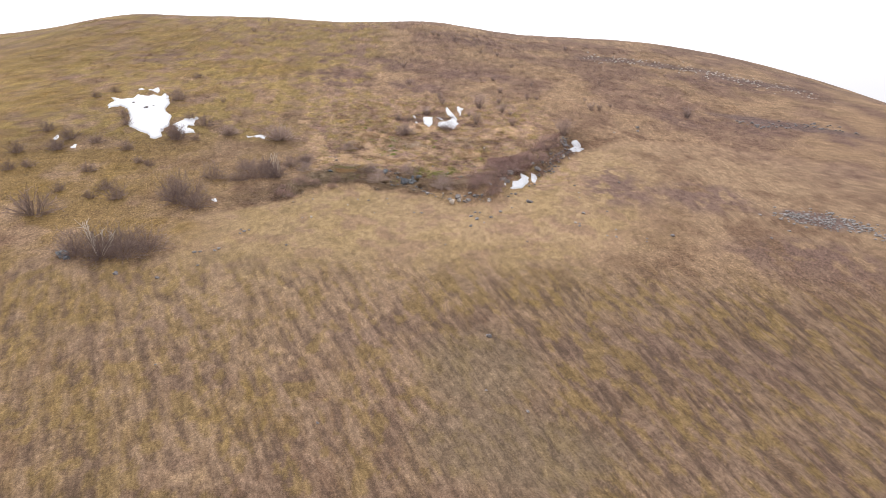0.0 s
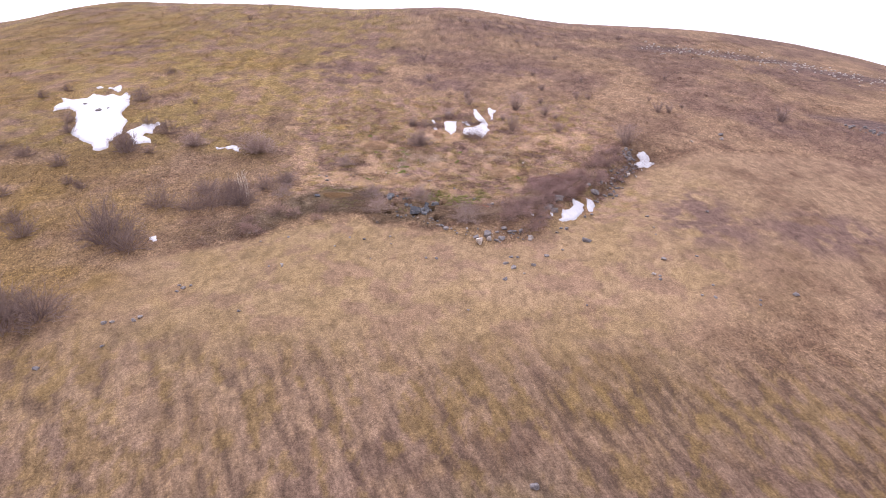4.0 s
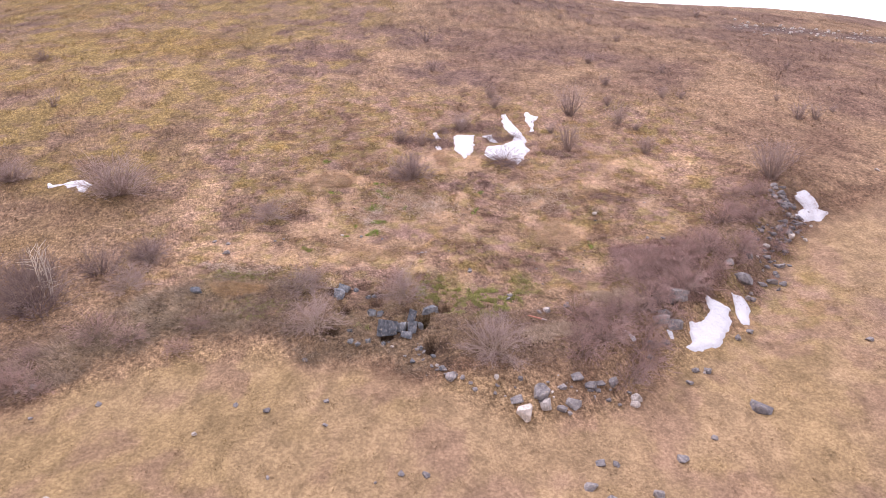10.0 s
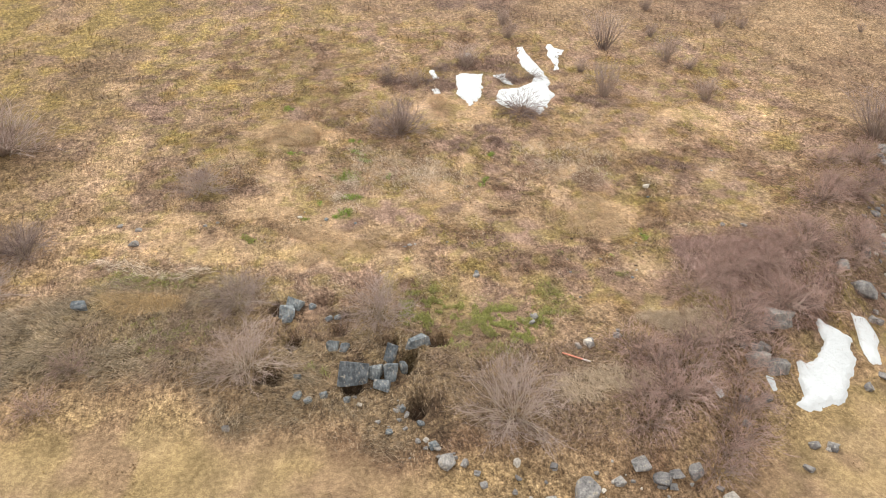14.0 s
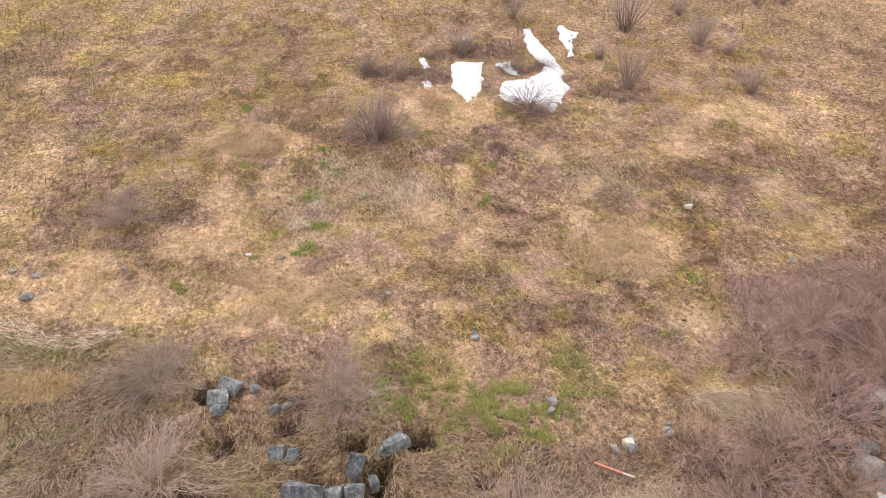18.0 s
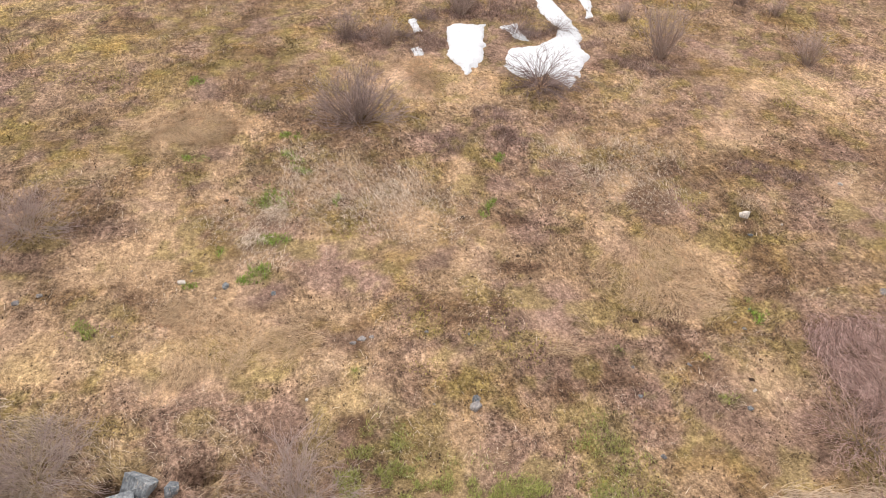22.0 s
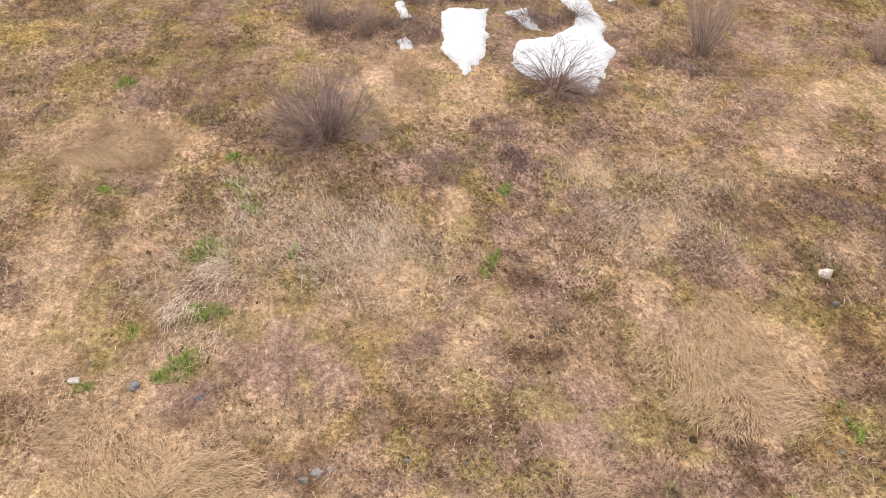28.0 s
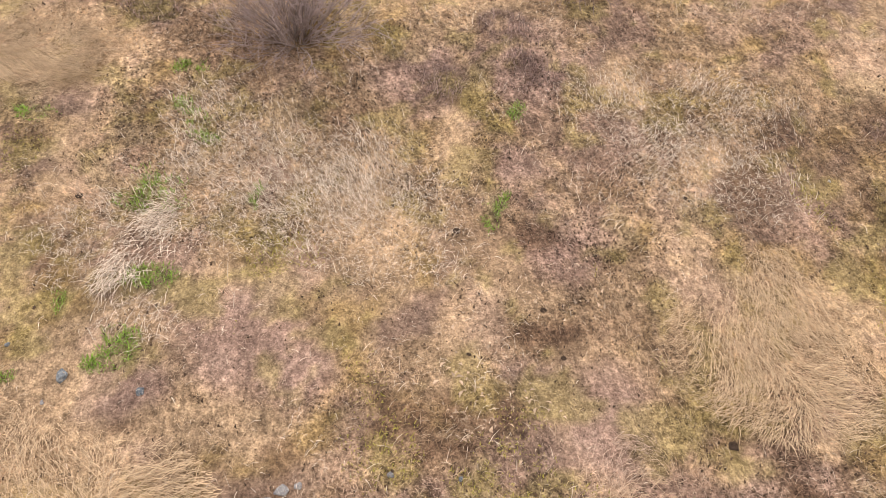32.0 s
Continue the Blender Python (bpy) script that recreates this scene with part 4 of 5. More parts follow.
# ---------------------------------------------------------------- stones
def stone_mesh(seed, mat, points=20):
    """An angular block about one unit across, with worn edges."""
    rng = np.random.RandomState(seed)
    bm = bmesh.new()
    for _ in range(points):
        d = rng.normal(0, 1, 3)
        d /= np.abs(d).max() ** 0.75 * np.linalg.norm(d) ** 0.25
        bm.verts.new(Vector(d * rng.uniform(0.40, 0.52)))
    hull = bmesh.ops.convex_hull(bm, input=bm.verts)
    bmesh.ops.delete(bm, geom=[g for g in hull["geom_interior"] if isinstance(g, bmesh.types.BMVert)], context="VERTS")
    bmesh.ops.bevel(bm, geom=bm.edges[:], offset=0.03, segments=1, affect="EDGES")
    bmesh.ops.triangulate(bm, faces=bm.faces[:])
    stone = bpy.data.meshes.new("rock")
    bm.to_mesh(stone)
    bm.free()
    stone.materials.append(mat)
    return stone


KINDS = {"grey": [stone_mesh(s, STONE) for s in range(20, 27)], "blue": [stone_mesh(s, BLUE_STONE) for s in range(30, 35)],
         "pale": [stone_mesh(s, PALE_STONE) for s in range(40, 45)]}
LABELS = {"grey": "angular grey boulder half sunk in dry grass", "blue": "angular blue-grey rock in dry grass", "pale": "pale whitish stone lying on dry grass"}
rock_rng = np.random.RandomState(5)


def rocks(rows, kind, group, label="", sink=0.12, grow=1.0):
    for x, y, size in rows:
        size *= grow
        me = KINDS[kind][rock_rng.randint(len(KINDS[kind]))]
        ob = new("rock", me)
        sx, sy, sz = size * rock_rng.uniform(0.9, 1.15), size * rock_rng.uniform(0.75, 1.05), size * rock_rng.uniform(0.6, 0.85)
        ob.scale = (sx, sy, sz)
        ob.rotation_euler = (rock_rng.normal(0, 0.25), rock_rng.normal(0, 0.25), rock_rng.uniform(0, 6.28))
        ob.location = (x, y, zat(x, y) + sz * sink)
        tagged(ob, label or LABELS[kind], "rock", group)


rocks([(-24.02, -27.35, 0.62), (-28.02, -28.83, 0.53), (-14.56, -26.73, 0.6), (-12.26, -27.06, 0.69), (-8.33, -25.82, 0.59), (-7.95, -28.04, 0.52), (-10.76, -21.84, 0.63), (-24.97, -35.78, 0.47), (-10.64, -32.66, 0.36), (-2.42, -31.72, 0.54), (-0.86, -31.58, 0.76), (-3.96, -32.45, 0.31), (9.53, -31.24, 1.1), (10.6, -32.51, 1.26), (10.45, -29.26, 0.94), (11.43, -29.3, 0.66), (9.1, -36.0, 0.85), (13.63, -31.74, 1.1), (18.65, -26.54, 0.7), (15.97, -28.57, 0.97), (22.94, -23.62, 1.92), (33.68, -28.97, 1.08), (34.5, -15.91, 0.87), (34.41, -21.75, 0.47), (31.79, -34.24, 0.7)], "grey", "boulders below the bank", "", 0.05, 0.8)
rocks([(-29.33, -26.18, 0.55), (-16.43, -29.48, 0.44), (-23.23, -35.04, 0.66), (12.0, -34.17, 0.44), (13.9, -23.65, 0.77), (31.17, -33.19, 0.76), (34.59, -19.66, 0.54), (59.43, 19.38, 1.15), (52.18, 16.86, 0.73), (20.1, -19.79, 0.44), (-30.28, -26.74, 0.44)], "pale", "pale stones", "", 0.10, 0.95)
rocks([(-9.36, -14.61, 0.81), (-8.2, -13.26, 0.62), (-6.99, -14.24, 0.47), (-6.46, -14.05, 0.47), (-21.77, -14.65, 1.06), (-7.86, -18.63, 0.44), (-7.63, -19.74, 0.49), (-7.0, -19.94, 0.49), (-6.24, -19.62, 0.43), (-4.99, -19.69, 0.42), (-2.02, -20.13, 0.42), (-1.0, -20.95, 0.41), (-2.57, -21.39, 0.47), (-0.25, -22.11, 0.52)], "blue", "rocks in the bank", "", 0.12, 1.08)
rocks([(20.3, -19.7, 0.55), (19.4, -19.63, 0.48), (18.51, -21.06, 0.46), (24.07, -15.59, 0.53), (16.0, -19.13, 0.46), (17.59, -17.47, 0.62), (16.16, -17.97, 0.54), (8.27, -15.26, 0.53), (7.58, -15.49, 0.33), (9.99, -14.43, 0.47), (5.25, -13.06, 0.41), (5.09, -13.5, 0.34), (1.71, -9.35, 0.36), (25.99, -7.04, 0.86), (27.02, -8.38, 1.29), (20.69, -12.01, 0.61)], "grey", "rocks in the bank", "", 0.2, 1.25)
rocks([(9.75, -22.64, 1.22), (10.65, -22.99, 1.15), (11.51, -22.59, 0.93), (12.52, -22.34, 1.1), (7.01, -23.91, 1.64), (5.24, -24.5, 1.18), (8.64, -23.33, 0.83), (9.32, -24.44, 1.27), (8.45, -24.78, 0.96), (8.96, -25.08, 0.59), (5.54, -22.99, 0.56), (0.43, -22.96, 1.05), (1.29, -22.94, 0.56), (11.27, -23.14, 0.62), (20.28, -19.77, 0.69), (18.53, -21.11, 0.5), (25.31, -14.66, 0.87), (24.04, -15.66, 0.66), (9.92, -14.36, 0.61), (5.11, -12.9, 0.4), (18.46, -14.21, 1.38), (19.82, -12.75, 1.13), (12.74, -23.87, 0.39)], "grey", "rocks at the foot of the bank", "angular grey boulder at the foot of the bank", 0.18, 0.84)
rocks([(7.32, -24.69, 1.55), (5.65, -25.55, 1.82), (14.09, -23.13, 1.18), (8.19, -15.17, 0.73), (7.54, -15.31, 0.43)], "pale", "rocks at the foot of the bank", "pale whitish boulder at the foot of the bank", 0.18, 0.84)
rocks([(1.75, -9.00, 0.42), (7.91, -8.47, 0.24), (-9.08, -4.37, 0.41), (-10.82, -3.65, 0.19), (14.88, 0.90, 0.27), (12.88, -4.82, 0.19), (1.42, -6.07, 0.16), (13.43, -3.70, 0.17), (-6.96, -4.60, 0.27), (1.67, -6.61, 0.12), (7.86, -7.15, 0.15), (11.92, -8.78, 0.28)], "blue", "stones in the meadow", "", 0.05, 0.95)
rocks([(-2.89, -6.64, 0.5), (-2.5, -6.5, 0.3), (-3.2, -6.9, 0.34), (-0.31, -6.09, 0.27), (10.15, -6.81, 0.29), (-9.36, -5.06, 0.23), (0.18, -9.37, 0.19), (12.56, -4.55, 0.2)], "grey", "stones in the meadow", "small flat grey stone in short grass", -0.22, 0.85)
rocks([(12.34, -7.95, 0.20), (-4.50, -9.62, 0.16), (-12.67, -7.43, 0.16), (16.62, 1.68, 0.17), (13.23, 4.00, 0.14), (20.89, 5.24, 0.32), (-10.98, -4.37, 0.42), (15.00, 2.28, 0.67)], "pale", "pale stones", "", 0.10, 0.95)
rocks([(-22.95, -6.8, 0.51), (-21.57, -7.09, 0.5), (-21.17, -8.7, 0.84), (-16.54, -5.64, 0.28), (-17.22, -6.2, 0.35), (20.98, -2.75, 0.52), (19.4, -2.86, 0.44), (5.29, -12.84, 0.38), (8.32, -14.93, 0.53), (8.29, -10.89, 0.23), (10.08, -13.97, 0.38)], "grey", "stones along the path", "", 0.10, 0.95)
rocks([(-26.15, -46.59, 0.76), (-42.14, -50.09, 0.99), (-38.67, -49.41, 0.87), (-45.68, -59.02, 0.94), (-52.95, -58.11, 1.50), (50.74, -35.83, 1.23), (45.56, -13.01, 0.83), (32.00, -33.43, 0.60), (59.98, 21.65, 1.35), (-13.74, -93.14, 0.67), (13.21, -89.49, 0.77), (8.06, -85.17, 0.56), (9.60, -72.21, 1.41), (-37.67, -82.21, 0.52), (44.77, -38.03, 0.60), (36.80, -37.52, 0.71), (73.29, -32.32, 0.80), (-35.12, -41.93, 0.80), (-35.66, -42.81, 0.68), (39.20, -34.95, 0.60)], "grey", "boulders on the lower slope", "", 0.05, 0.8)
rocks([(-38.09, -48.79, 0.91), (-41.23, -49.85, 0.92), (-40.22, -54.50, 0.76), (-35.86, -41.33, 0.69), (-34.31, -41.30, 0.68), (-23.14, -35.53, 0.55), (31.91, -33.48, 0.57), (9.28, -35.56, 0.53), (38.53, -38.00, 0.71), (39.20, -27.52, 0.62), (3.68, -44.03, 0.48), (19.88, -41.61, 0.50), (44.42, -39.07, 0.58)], "grey", "boulders on the lower slope", "", 0.05, 0.8)
rocks([(-75.6, 18.6, 1.3), (-74.0, 19.8, 1.1), (-80.5, 22.6, 1.2), (-73.7, 20.9, 0.6)], "grey", "stones in the snow", "dark grey stone showing through melting snow", 0.3)


def slab(x, y, wide, deep, high, turn, seed=77, lean=-14):
    """A squared block standing in the bank."""
    rng = np.random.RandomState(seed)
    bm = bmesh.new()
    for k in range(8):
        for _ in range(1 if rng.rand() < 0.7 else 2):
            corner = np.array((k & 1, k >> 1 & 1, k >> 2)) - 0.5 + rng.uniform(-0.24, 0.24, 3)
            bm.verts.new(Vector(corner * (wide, deep, high)))
    hull = bmesh.ops.convex_hull(bm, input=bm.verts)
    bmesh.ops.delete(bm, geom=[g for g in hull["geom_interior"] if isinstance(g, bmesh.types.BMVert)], context="VERTS")
    bmesh.ops.bevel(bm, geom=bm.edges[:], offset=0.012, segments=1, affect="EDGES")
    bmesh.ops.triangulate(bm, faces=bm.faces[:])
    bmesh.ops.subdivide_edges(bm, edges=[e for e in bm.edges if e.calc_length() > 0.25], cuts=1)
    for v in bm.verts:
        v.co += Vector(rng.uniform(-0.012, 0.012, 3))
    me = bpy.data.meshes.new("rock")
    bm.to_mesh(me)
    bm.free()
    me.materials.append(BLUE_STONE if x < 5 else STONE)
    ob = new("rock", me)
    ob.matrix_basis = pose(x, y, zat(x, y) + high * 0.10, lean, 5, turn)
    tagged(ob, "squared grey slab of rock standing in the bank", "rock", "rocks in the bank")


for row in ((-4.75, -18.3, 1.35, 0.9, 1.1, 10, 92, -24), (-3.75, -18.0, 0.8, 0.7, 0.8, -14, 78, -28), (-2.85, -18.1, 0.62, 0.55, 0.85, 18, 79), (-3.3, -18.75, 0.85, 0.6, 0.55, -8, 80, -30),
            (-3.0, -16.9, 0.6, 0.55, 1.1, -12, 81, -16), (-1.6, -15.75, 1.15, 0.45, 0.7, 38, 82), (-6.35, -16.4, 0.6, 0.35, 0.75, 20, 83, -20), (-5.7, -16.4, 0.4, 0.3, 0.6, -10, 84, -24),
            (-9.2, -13.3, 0.9, 0.6, 0.6, -15, 85, -25), (-9.5, -14.1, 0.75, 0.5, 0.75, 12, 86, -20), (-2.3, -17.0, 0.3, 0.25, 0.9, 30, 87, -4),
            (19.9, -12.5, 1.3, 0.9, 1.2, 20, 88), (17.9, -14.4, 1.2, 0.8, 0.9, -14, 89), (17.6, -15.5, 1.0, 0.8, 0.7, 35, 90), (18.8, -15.4, 1.0, 0.7, 0.8, 5, 91)):
    slab(*row)


def scree(name, n, seed, place, small, large, label, mat=None):
    """Many small stones, too many to count, in one mesh."""
    rng = np.random.RandomState(seed)
    vs, ts, at = [], [], 0
    pool = []
    for me in KINDS["grey"][:4]:
        co = np.empty(len(me.vertices) * 3)
        me.vertices.foreach_get("co", co)
        pool.append((co.reshape(-1, 3), np.array([p.vertices[:] for p in me.polygons])))
    for _ in range(n):
        x, y = place(rng)
        co, tr = pool[rng.randint(4)]
        s = rng.uniform(small, large) * np.array((1, rng.uniform(0.6, 1), rng.uniform(0.45, 0.75)))
        a = rng.uniform(0, 6.28)
        rot = np.array(((np.cos(a), -np.sin(a), 0), (np.sin(a), np.cos(a), 0), (0, 0, 1)))
        vs.append((co * s) @ rot.T + (x, y, zat(x, y) + 0.1 * s[2]))
        ts.append(tr + at)
        at += len(co)
    ob = new(name, mesh_of(name, np.concatenate(vs), np.concatenate(ts), mat or STONE))
    return tagged(ob, label, "stones", kind="stuff")


def strewn(n, seed, place, small, large, kind, group, label):
    """Loose stones, each one a thing."""
    rng = np.random.RandomState(seed)
    for _ in range(n):
        x, y = place(rng)
        if any(inside(np.array([x]), np.array([y]), row[0])[0] > -0.3 for row in SNOWS_BANK):
            continue
        rocks([(x, y, rng.uniform(small, large) * rng.uniform(0.6, 1))], kind if rng.rand() < 0.85 else "pale", group, label, 0.1)


def along(points, width):
    pts = np.array(points, float)

    def place(rng):
        k = rng.uniform(0, len(pts) - 1.001)
        i = int(k)
        p = pts[i] + (k - i) * (pts[i + 1] - pts[i]) + rng.normal(0, width, 2)
        return p[0], p[1]
    return place


strewn(52, 51, along([(25.8, -10.2), (30.7, -4.2), (34.3, 0.8), (37.4, 5.7), (36.4, 8.0)], 1.0), 0.3, 1.15, "grey", "stones down the bank edge", "loose grey stone spilling down the bank edge")
strewn(50, 52, along([(-5, -19.6), (-2.5, -20.3), (-0.3, -22), (1.2, -23.3), (5, -24.0), (9, -23.4), (13, -22.8)], 0.5), 0.14, 0.55, "grey", "stones along the foot", "small grey stone at the foot of the bank")
scree("bank_scree", 90, 56, along([(30.7, -4.2), (34.3, 0.8), (37.0, 5.2), (35.6, 7.0)], 1.0), 0.25, 0.9, "loose grey stones spilling down the upper bank")
scree("scree_patch", 290, 53, along([(81, -22), (90, -20.5), (98, -20), (106, -24)], 1.8), 0.3, 1.0, "dark grey scree patch on the open slope")
scree("upper_scree", 90, 54, along([(94, 35.4), (102, 34), (118, 41.8), (137, 42.3)], 1.6), 0.3, 1.3, "grey stones breaking through the upper slope")
scree("outcrop", 230, 55, along([(58, 92), (70, 92), (82, 90), (94, 88), (106, 86), (118, 82), (130, 80), (140, 78)], 4.0), 0.3, 1.0, "broken pale rock outcrop under the ridge", PALE_STONE)


# ---------------------------------------------------------------- shrubs
def shrub_paths(seed, stems, twigs, low, high, droop, base, fine, twist=0.12):
    """Bare stems from a stool one unit high: (stems, twigs) as rods."""
    rng = np.random.RandomState(seed)
    main, side = [], []
    for _ in range(stems):
        az, el = rng.uniform(0, 2 * np.pi), radians(rng.uniform(low, high))
        ln = rng.uniform(0.6, 1.15) * (0.75 + 0.25 * np.sin(el))
        d = np.array((np.cos(az) * np.cos(el), np.sin(az) * np.cos(el), np.sin(el)))
        p = np.array((np.cos(az), np.sin(az), 0)) * rng.uniform(0, base) + (0, 0, -0.05)
        pts = [p]
        for k in range(4):
            d = d + rng.normal(0, twist, 3) + (0, 0, droop * (k + 0.5))
            d /= np.linalg.norm(d)
            p = p + d * ln / 4
            pts.append(np.array((p[0], p[1], max(p[2], 0.03 + 0.22 * min(p[1], 0)))))
        main.append((pts, np.linspace(0.0085, 0.003, 5) * fine * rng.uniform(0.7, 1.3)))
        for _ in range(twigs):
            i = 1 + int(2.99 * rng.rand() ** 0.6)
            f = rng.rand()
            q = pts[i] * (1 - f) + pts[i + 1] * f
            e = (pts[i + 1] - pts[i]) / (np.linalg.norm(pts[i + 1] - pts[i]) + 1e-6) + rng.normal(0, 0.55, 3)
            e /= np.linalg.norm(e)
            tl = ln * rng.uniform(0.18, 0.42)
            q1 = q + e * tl * 0.5
            q2 = q1 + (e + rng.normal(0, 0.3, 3)) * tl * 0.5
            for w in (q1, q2):
                w[2] = max(w[2], 0.02 + 0.22 * min(w[1], 0))
            side.append(([q, q1, q2], np.array((0.0045, 0.0035, 0.002)) * fine))
    return main, side


def shrub(kind, seed, stems, twigs, low, high, droop, base, fine, twig_mat, label, bark=None, twist=0.12):
    main, side = shrub_paths(seed, stems, twigs, low, high, droop, base, fine, twist)
    ob = tagged(new("shrub"), label, "shrub", kind)
    tagged(part("stool", mesh_of("stool", *tubes(main), bark or BARK), ob), kind="stuff")
    tagged(part("crown", mesh_of("crown", *tubes(side), twig_mat), ob), kind="stuff")
    return ob


DENSE = [shrub("rounded shrubs", s, 165, 6, 4, 88, 0.03, 0.12, 0.9, TWIG, "bare rounded grey-brown shrub with a dark stool", None, 0.16) for s in (1, 2)]
DENSE_FAR = [shrub("rounded shrubs", s, 80, 5, 8, 85, 0.0, 0.42, 1.5, DARK_TWIG, "bare low brown shrub on mossy grass") for s in (3, 4)]
FAN = [shrub("upright shrubs", s, 70, 5, 46, 88, 0.05, 0.12, 0.85, TWIG, "upright clump of thin bare brown stems") for s in (5, 6)]
FAN_FAR = [shrub("upright shrubs", s, 26, 3, 45, 86, 0.05, 0.14, 2.0, TWIG, "small upright bare shrub on the heath") for s in (7, 8)]
PALE_THICK = [shrub("bank thicket", s, 150, 13, -14, 88, -0.05, 0.36, 0.58, TWIG, "bare bush of fine pinkish twigs on the bank", PALE_STEM, 0.30) for s in (14, 15)]
MOUND = [shrub("bare thickets", s, 110, 6, 6, 86, -0.02, 0.5, 1.15, BARK, "dense bare thicket of dark brown twigs", DARK_TWIG, 0.26) for s in (16, 17, 18)]
SLENDER = [shrub("pale saplings", 19, 3, 7, 74, 88, 0.02, 0.08, 1.3, PALE_BARK, "slender bare sapling with pale bark", PALE_BARK)]
THICK = [shrub("bank thicket", s, 105, 6, 4, 85, -0.08, 0.40, 1.0, PINK_TWIG, "tangled bare reddish-brown shrub on the bank", None, 0.2) for s in (9, 10, 11)]
SPLAYED = [shrub("snow shrubs", 12, 170, 4, -14, 70, -0.11, 0.14, 0.95, DARK_TWIG, "splayed bare shrub rooted at the edge of snow", DARK_TWIG)]
WHITE = [shrub("pale saplings", 13, 8, 6, 48, 86, 0.04, 0.12, 2.4, PALE_BARK, "bare sapling with pale whitish branches", PALE_BARK)]
shrub_rng = np.random.RandomState(8)
used_models = set()


def plant(models, rows, tall, wide=1.0, tip=0):
    """Sets shrubs at (x, y, width); tall: height over width."""
    for x, y, size in rows:
        src = models[shrub_rng.randint(len(models))]
        h = size * tall * shrub_rng.uniform(0.88, 1.12)
        place = pose(x, y, zat(x, y) - 0.03, tip, 0, 0) @ pose(0, 0, 0, 0, 0, shrub_rng.uniform(-35, 35))
        if src.name in used_models:
            ob = copy_thing(src, place)
        else:
            ob = src
            used_models.add(src.name)
            ob.matrix_basis = place
        ob.scale = (h * wide, h * wide, h)


plant(DENSE, [(-5.3, 8.5, 4.1), (-36.4, 1.3, 4.9), (-49.3, 3.0, 3.0)], 0.80, 1.2)
plant(DENSE_FAR, [(-56.5, 8.4, 4.4), (-62.0, 12.1, 3.7), (-77.9, -36.4, 7.9), (-64.2, -30.2, 5.2), (-69.6, -29.8, 2.9), (-88.3, -5.4, 5.0), (-87.9, 0.9, 4.8), (-95.9, 6.1, 4.2), (-80.4, -1.8, 3.9), (-71.3, -6.2, 3.8), (-66.0, -13.0, 2.3), (-63.0, -14.4, 2.8), (-75.8, -17.0, 3.2), (-90.4, -14.2, 3.0), (-97.3, -6.1, 4.8), (-77.0, 8.8, 3.3), (-62.5, 2.0, 5.2), (-68.8, 42.4, 2.8), (-89.1, 31.7, 3.0), (-93.3, 28.3, 2.8), (-94.3, -15.3, 3.1), (-77.5, -26.6, 3.0), (-68.3, -26.0, 3.4), (-69.1, 25.2, 5.4), (-79.7, 13.9, 3.4), (-61.3, -0.1, 5.0), (-56.7, -0.6, 2.3)], 0.62)
plant(FAN, [(14.0, 18.2, 2.6), (24.0, 18.3, 1.8), (15.7, 29.7, 3.1), (22.0, 27.2, 2.3), (36.8, 10.9, 3.6), (-7.5, 18.0, 1.5), (-4.6, 17.7, 1.5), (0.3, 22.9, 1.9), (5.0, 31.5, 1.7), (23.3, 44.2, 1.6), (31.0, 38.8, 1.4), (33.9, 38.8, 1.2), (12.4, 23.4, 1.1), (24.3, 25.5, 0.9), (21.9, 34.3, 1.3), (22.1, 54.7, 1.6), (4.5, 35.7, 1.5)], 1.15)
plant(FAN_FAR, [(-56.3, 23.8, 2.0), (-63.1, 93.4, 2.0), (-62.0, 114.5, 2.0), (-24.1, 104.6, 2.1), (3.4, 98.0, 2.3), (5.5, 97.2, 2.0), (11.3, 91.6, 3.1), (18.7, 98.3, 2.0), (-6.9, 61.6, 2.3), (-4.9, 46.7, 2.5), (49.2, 32.5, 2.8), (51.7, 32.9, 2.8), (78.4, 33.7, 4.6), (48.9, 39.9, 1.4), (55.9, 36.5, 1.4), (34.2, 51.9, 1.5), (54.6, 101.6, 1.9), (26.1, 81.2, 1.7), (20.1, 82.1, 1.7), (29.8, 69.5, 1.6), (57.4, 57.3, 1.6)], 0.9)
plant(SPLAYED, [(5.6, 13.7, 5.2), (4.4, 20.3, 3.2), (7.2, 21.0, 3.0), (0.2, 24.5, 2.6), (-2.4, 21.6, 2.2), (-3.6, 18.9, 2.2), (-6.8, 18.2, 2.2)], 0.42, 1.2, 12)
plant(PALE_THICK, [(-4.1, -13.4, 3.8), (-10.9, -17.9, 5.0), (-12.7, -13.2, 3.3), (3.7, -20.2, 5.4), (-19.0, -1.8, 4.2)], 0.58)
plant(THICK, [(27.7, 0.8, 4.5), (12.1, -18.6, 4.9), (17.1, -13.2, 5.2), (20.6, -11.0, 4.8), (18.4, -14.4, 4.4), (10.7, -15.3, 3.8), (27.8, -4.5, 4.2), (24.4, -5.1, 4.5), (16.6, -17.9, 2.8)], 0.5)
plant(PALE_THICK, [(-28.0, -14.2, 4.2), (-27.9, -9.9, 3.9)], 0.5)
plant(MOUND, [(-38.2, -19.0, 6.3), (-33.6, -18.2, 6.2), (-36.1, -14.4, 5.2), (-40.8, -14.8, 4.7), (-35.2, -16.6, 6.4), (-31.2, -12.6, 4.4), (-28.2, -9.8, 4.2), (-41.5, -20.5, 5.0)], 0.62, 0.75)
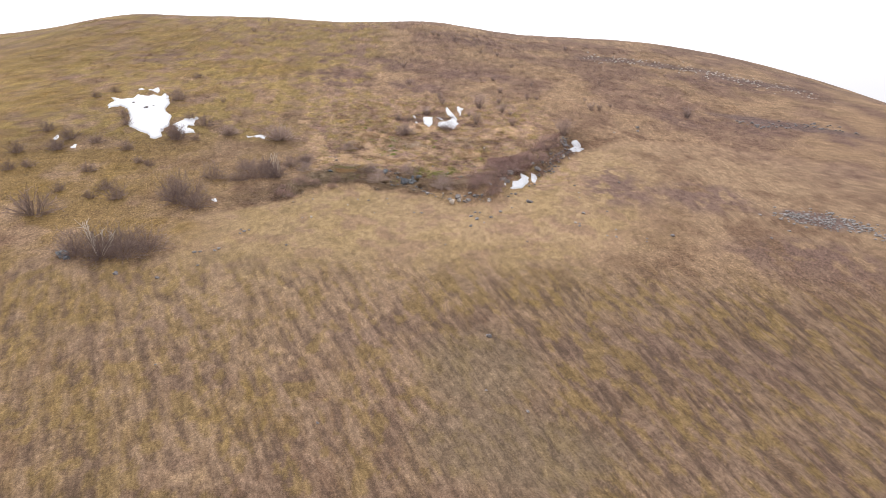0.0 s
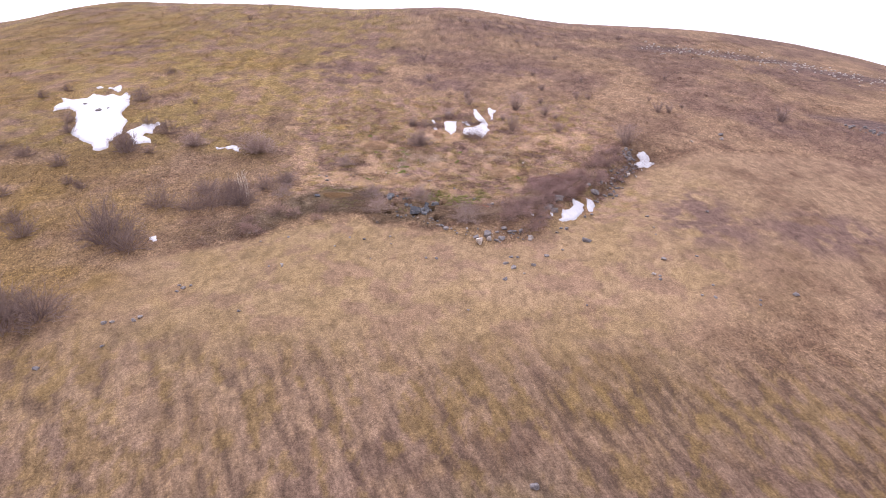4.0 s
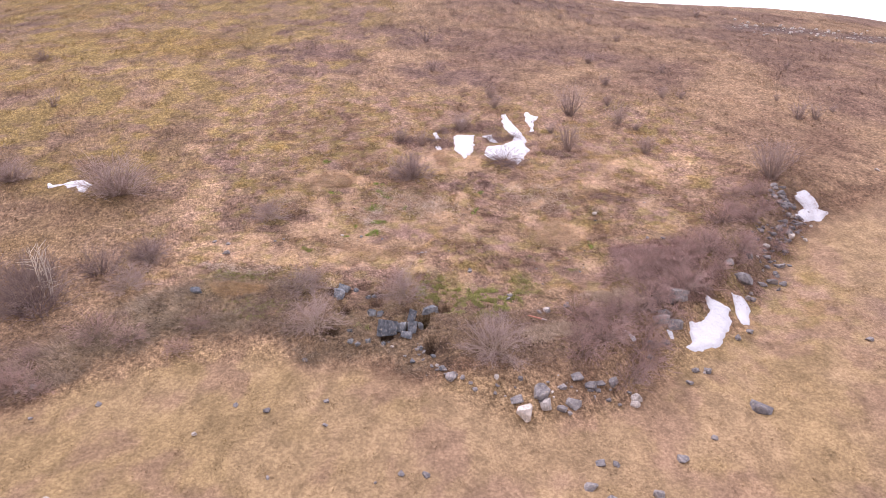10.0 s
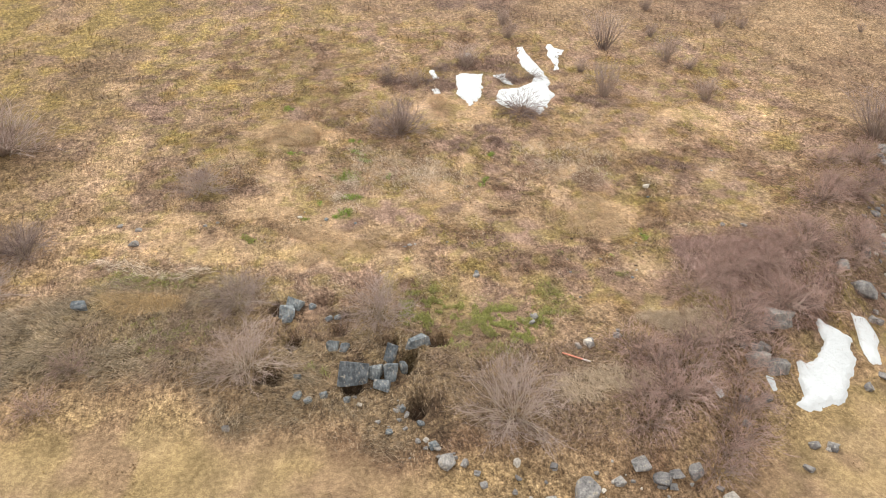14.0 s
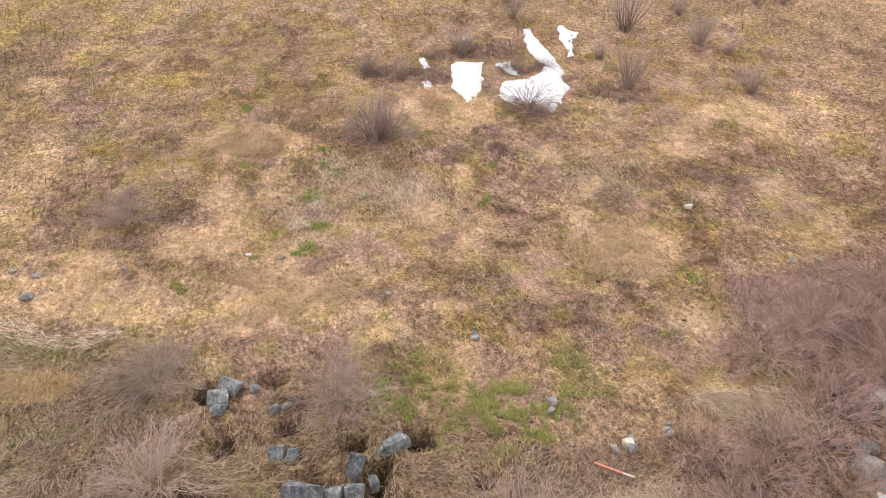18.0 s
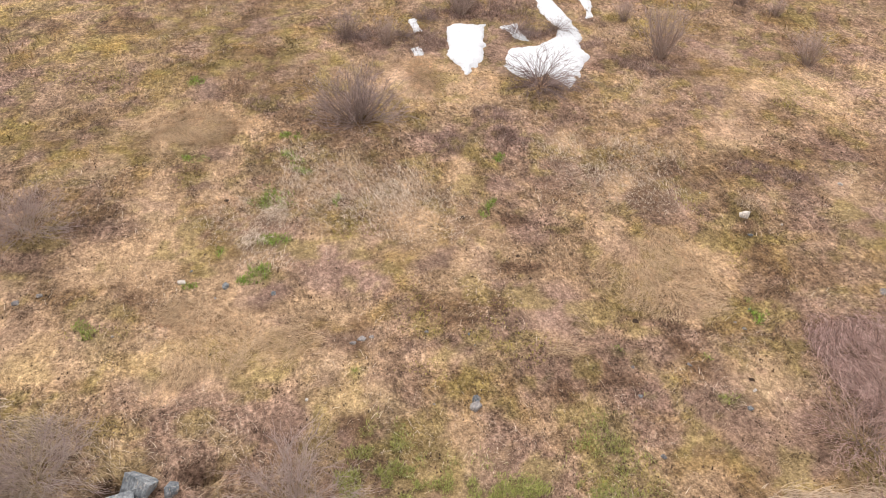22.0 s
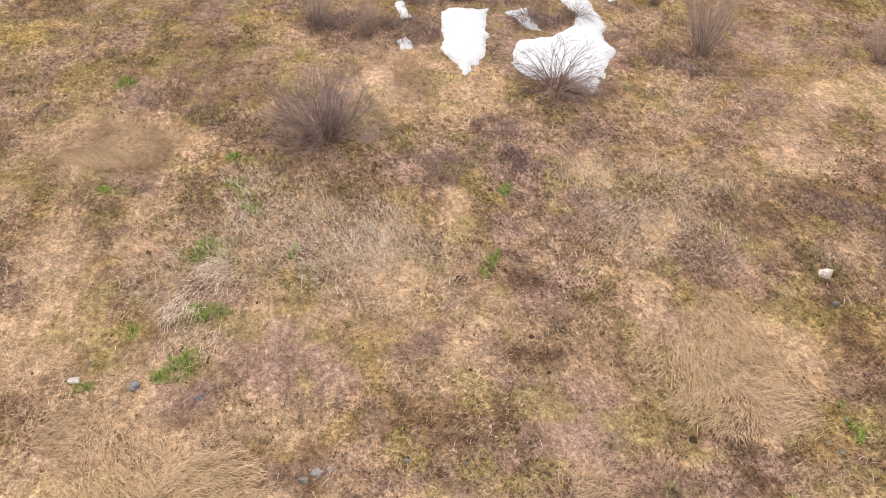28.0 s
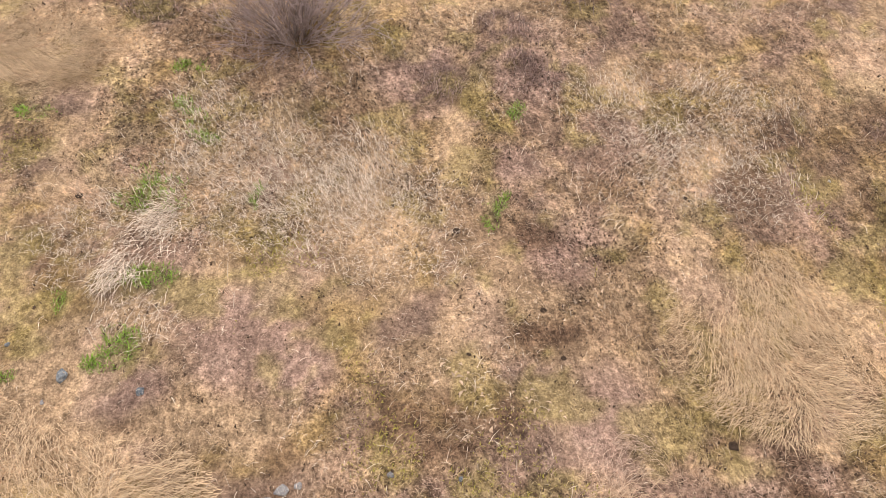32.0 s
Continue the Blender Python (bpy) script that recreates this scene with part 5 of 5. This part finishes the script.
plant(MOUND, [(-50.4, -30.8, 8.2), (-46.6, -32.8, 5.8), (-52.8, -27.6, 5.6), (-47.0, -19.8, 5.6), (-62.6, -51.4, 6.6), (-58.0, -52.4, 8.4), (-53.6, -52.2, 6.6), (-50.6, -49.6, 6.2), (-55.8, -49.4, 6.0)], 0.76, 0.68)
wild = []
while len(wild) < 46:
    wx = shrub_rng.uniform(-44, 44)
    wy = float(np.interp(wx, EDGE_X, EDGE_Y)) + shrub_rng.uniform(1.5, 9.5) / (0.75 if wx > 14 else 1)
    thin = 0.0 if -12 < wx < 9 or wx < -32 else 0.05 if -30 < wx < -13 else 0.0 if 18.5 < wx < 28 and wy < -8.5 else 0.6 if wx > 9 else 0.3
    if wx < 34 and shrub_rng.rand() < thin and all((wx - a) ** 2 + (wy - b) ** 2 > 1.7 for a, b, _ in wild):
        wild.append((wx, wy, shrub_rng.uniform(2.2, 4.0)))
plant(THICK, wild, 0.5)
plant(WHITE, [(-58.2, -51.6, 5.6)], 1.0)
plant(SLENDER, [(-34.1, -16.6, 4.6), (-33.2, -16.9, 4.2)], 1.0)
rocks([(-64.6, -52.2, 2.5), (-63.4, -53.4, 1.3)], "blue", "boulders on the lower slope", "blue-grey boulder beside a bare thicket", 0.1)


# ---------------------------------------------------------------- small things
def marker_pole(a, b):
    """An old red and white wooden pole lying in the brush."""
    a, b = Vector((*a, zat(*a) + 0.22)), Vector((*b, zat(*b) + 0.22))
    pole = tagged(new("marker_pole"), "old red and white wooden pole lying in brush", "pole")
    pole.location = (a + b) / 2
    half = (b - a) / 2

    def rod(name, k0, k1, mat):
        pts = [half * (k0 + (k1 - k0) * i / 4) for i in range(5)]
        r = [0.045, 0.05, 0.05, 0.05, 0.045]
        v, t = tubes([(pts, r)], 8)
        part(name, mesh_of(name, v, t, mat), pole)
    rod("red_section", -1, 0.45, RED_PAINT)
    rod("white_section", 0.45, 1, WHITE_PAINT)


marker_pole((6.58, -16.30), (8.07, -16.90))


def burrow(x, y, size):
    """A dark earth hole with a rim."""
    rng = np.random.RandomState(int(abs(x) * 100))
    rings, k = [], 14
    turn = np.arange(k) * 2 * np.pi / k
    for r, h in ((1.5, -0.03), (1.15, 0.10), (0.8, 0.03), (0.55, 0.012), (0.2, 0.006)):
        rr = size * r * (1 + 0.12 * rng.normal(0, 1, k))
        rings.append(np.stack([rr * np.cos(turn), rr * np.sin(turn) * 0.8, np.full(k, h * size * 2)], 1))
    v = np.concatenate(rings + [np.array([[0, 0, 0.008]])])
    v[:, 2] += 0.3 * v[:, 1]
    t = []
    for i in range(4):
        for j in range(k):
            a, b = i * k + j, i * k + (j + 1) % k
            t += [(a, b, b + k), (a, b + k, a + k)]
    t += [(4 * k + j, 4 * k + (j + 1) % k, 5 * k) for j in range(k)]
    ob = new("burrow", mesh_of("burrow", v, np.array(t), DARK_EARTH))
    ob.location = (x, y, zat(x, y) + 0.02)
    tagged(ob, "small dark earth burrow in the grass", "burrow", "burrows")


for bx, by, bs in ((1.0, 0.9, 0.13), (8.4, -4.7, 0.15), (2.6, 3.8, 0.08), (3.6, -1.4, 0.10), (5.2, 0.5, 0.08), (8.3, 2.9, 0.08), (-10.7, 1.2, 0.13), (1.5, -2.9, 0.07), (4.1, -2.8, 0.08),
                   (12.4, -7.4, 0.10)):
    burrow(bx, by, 0.65 * bs)
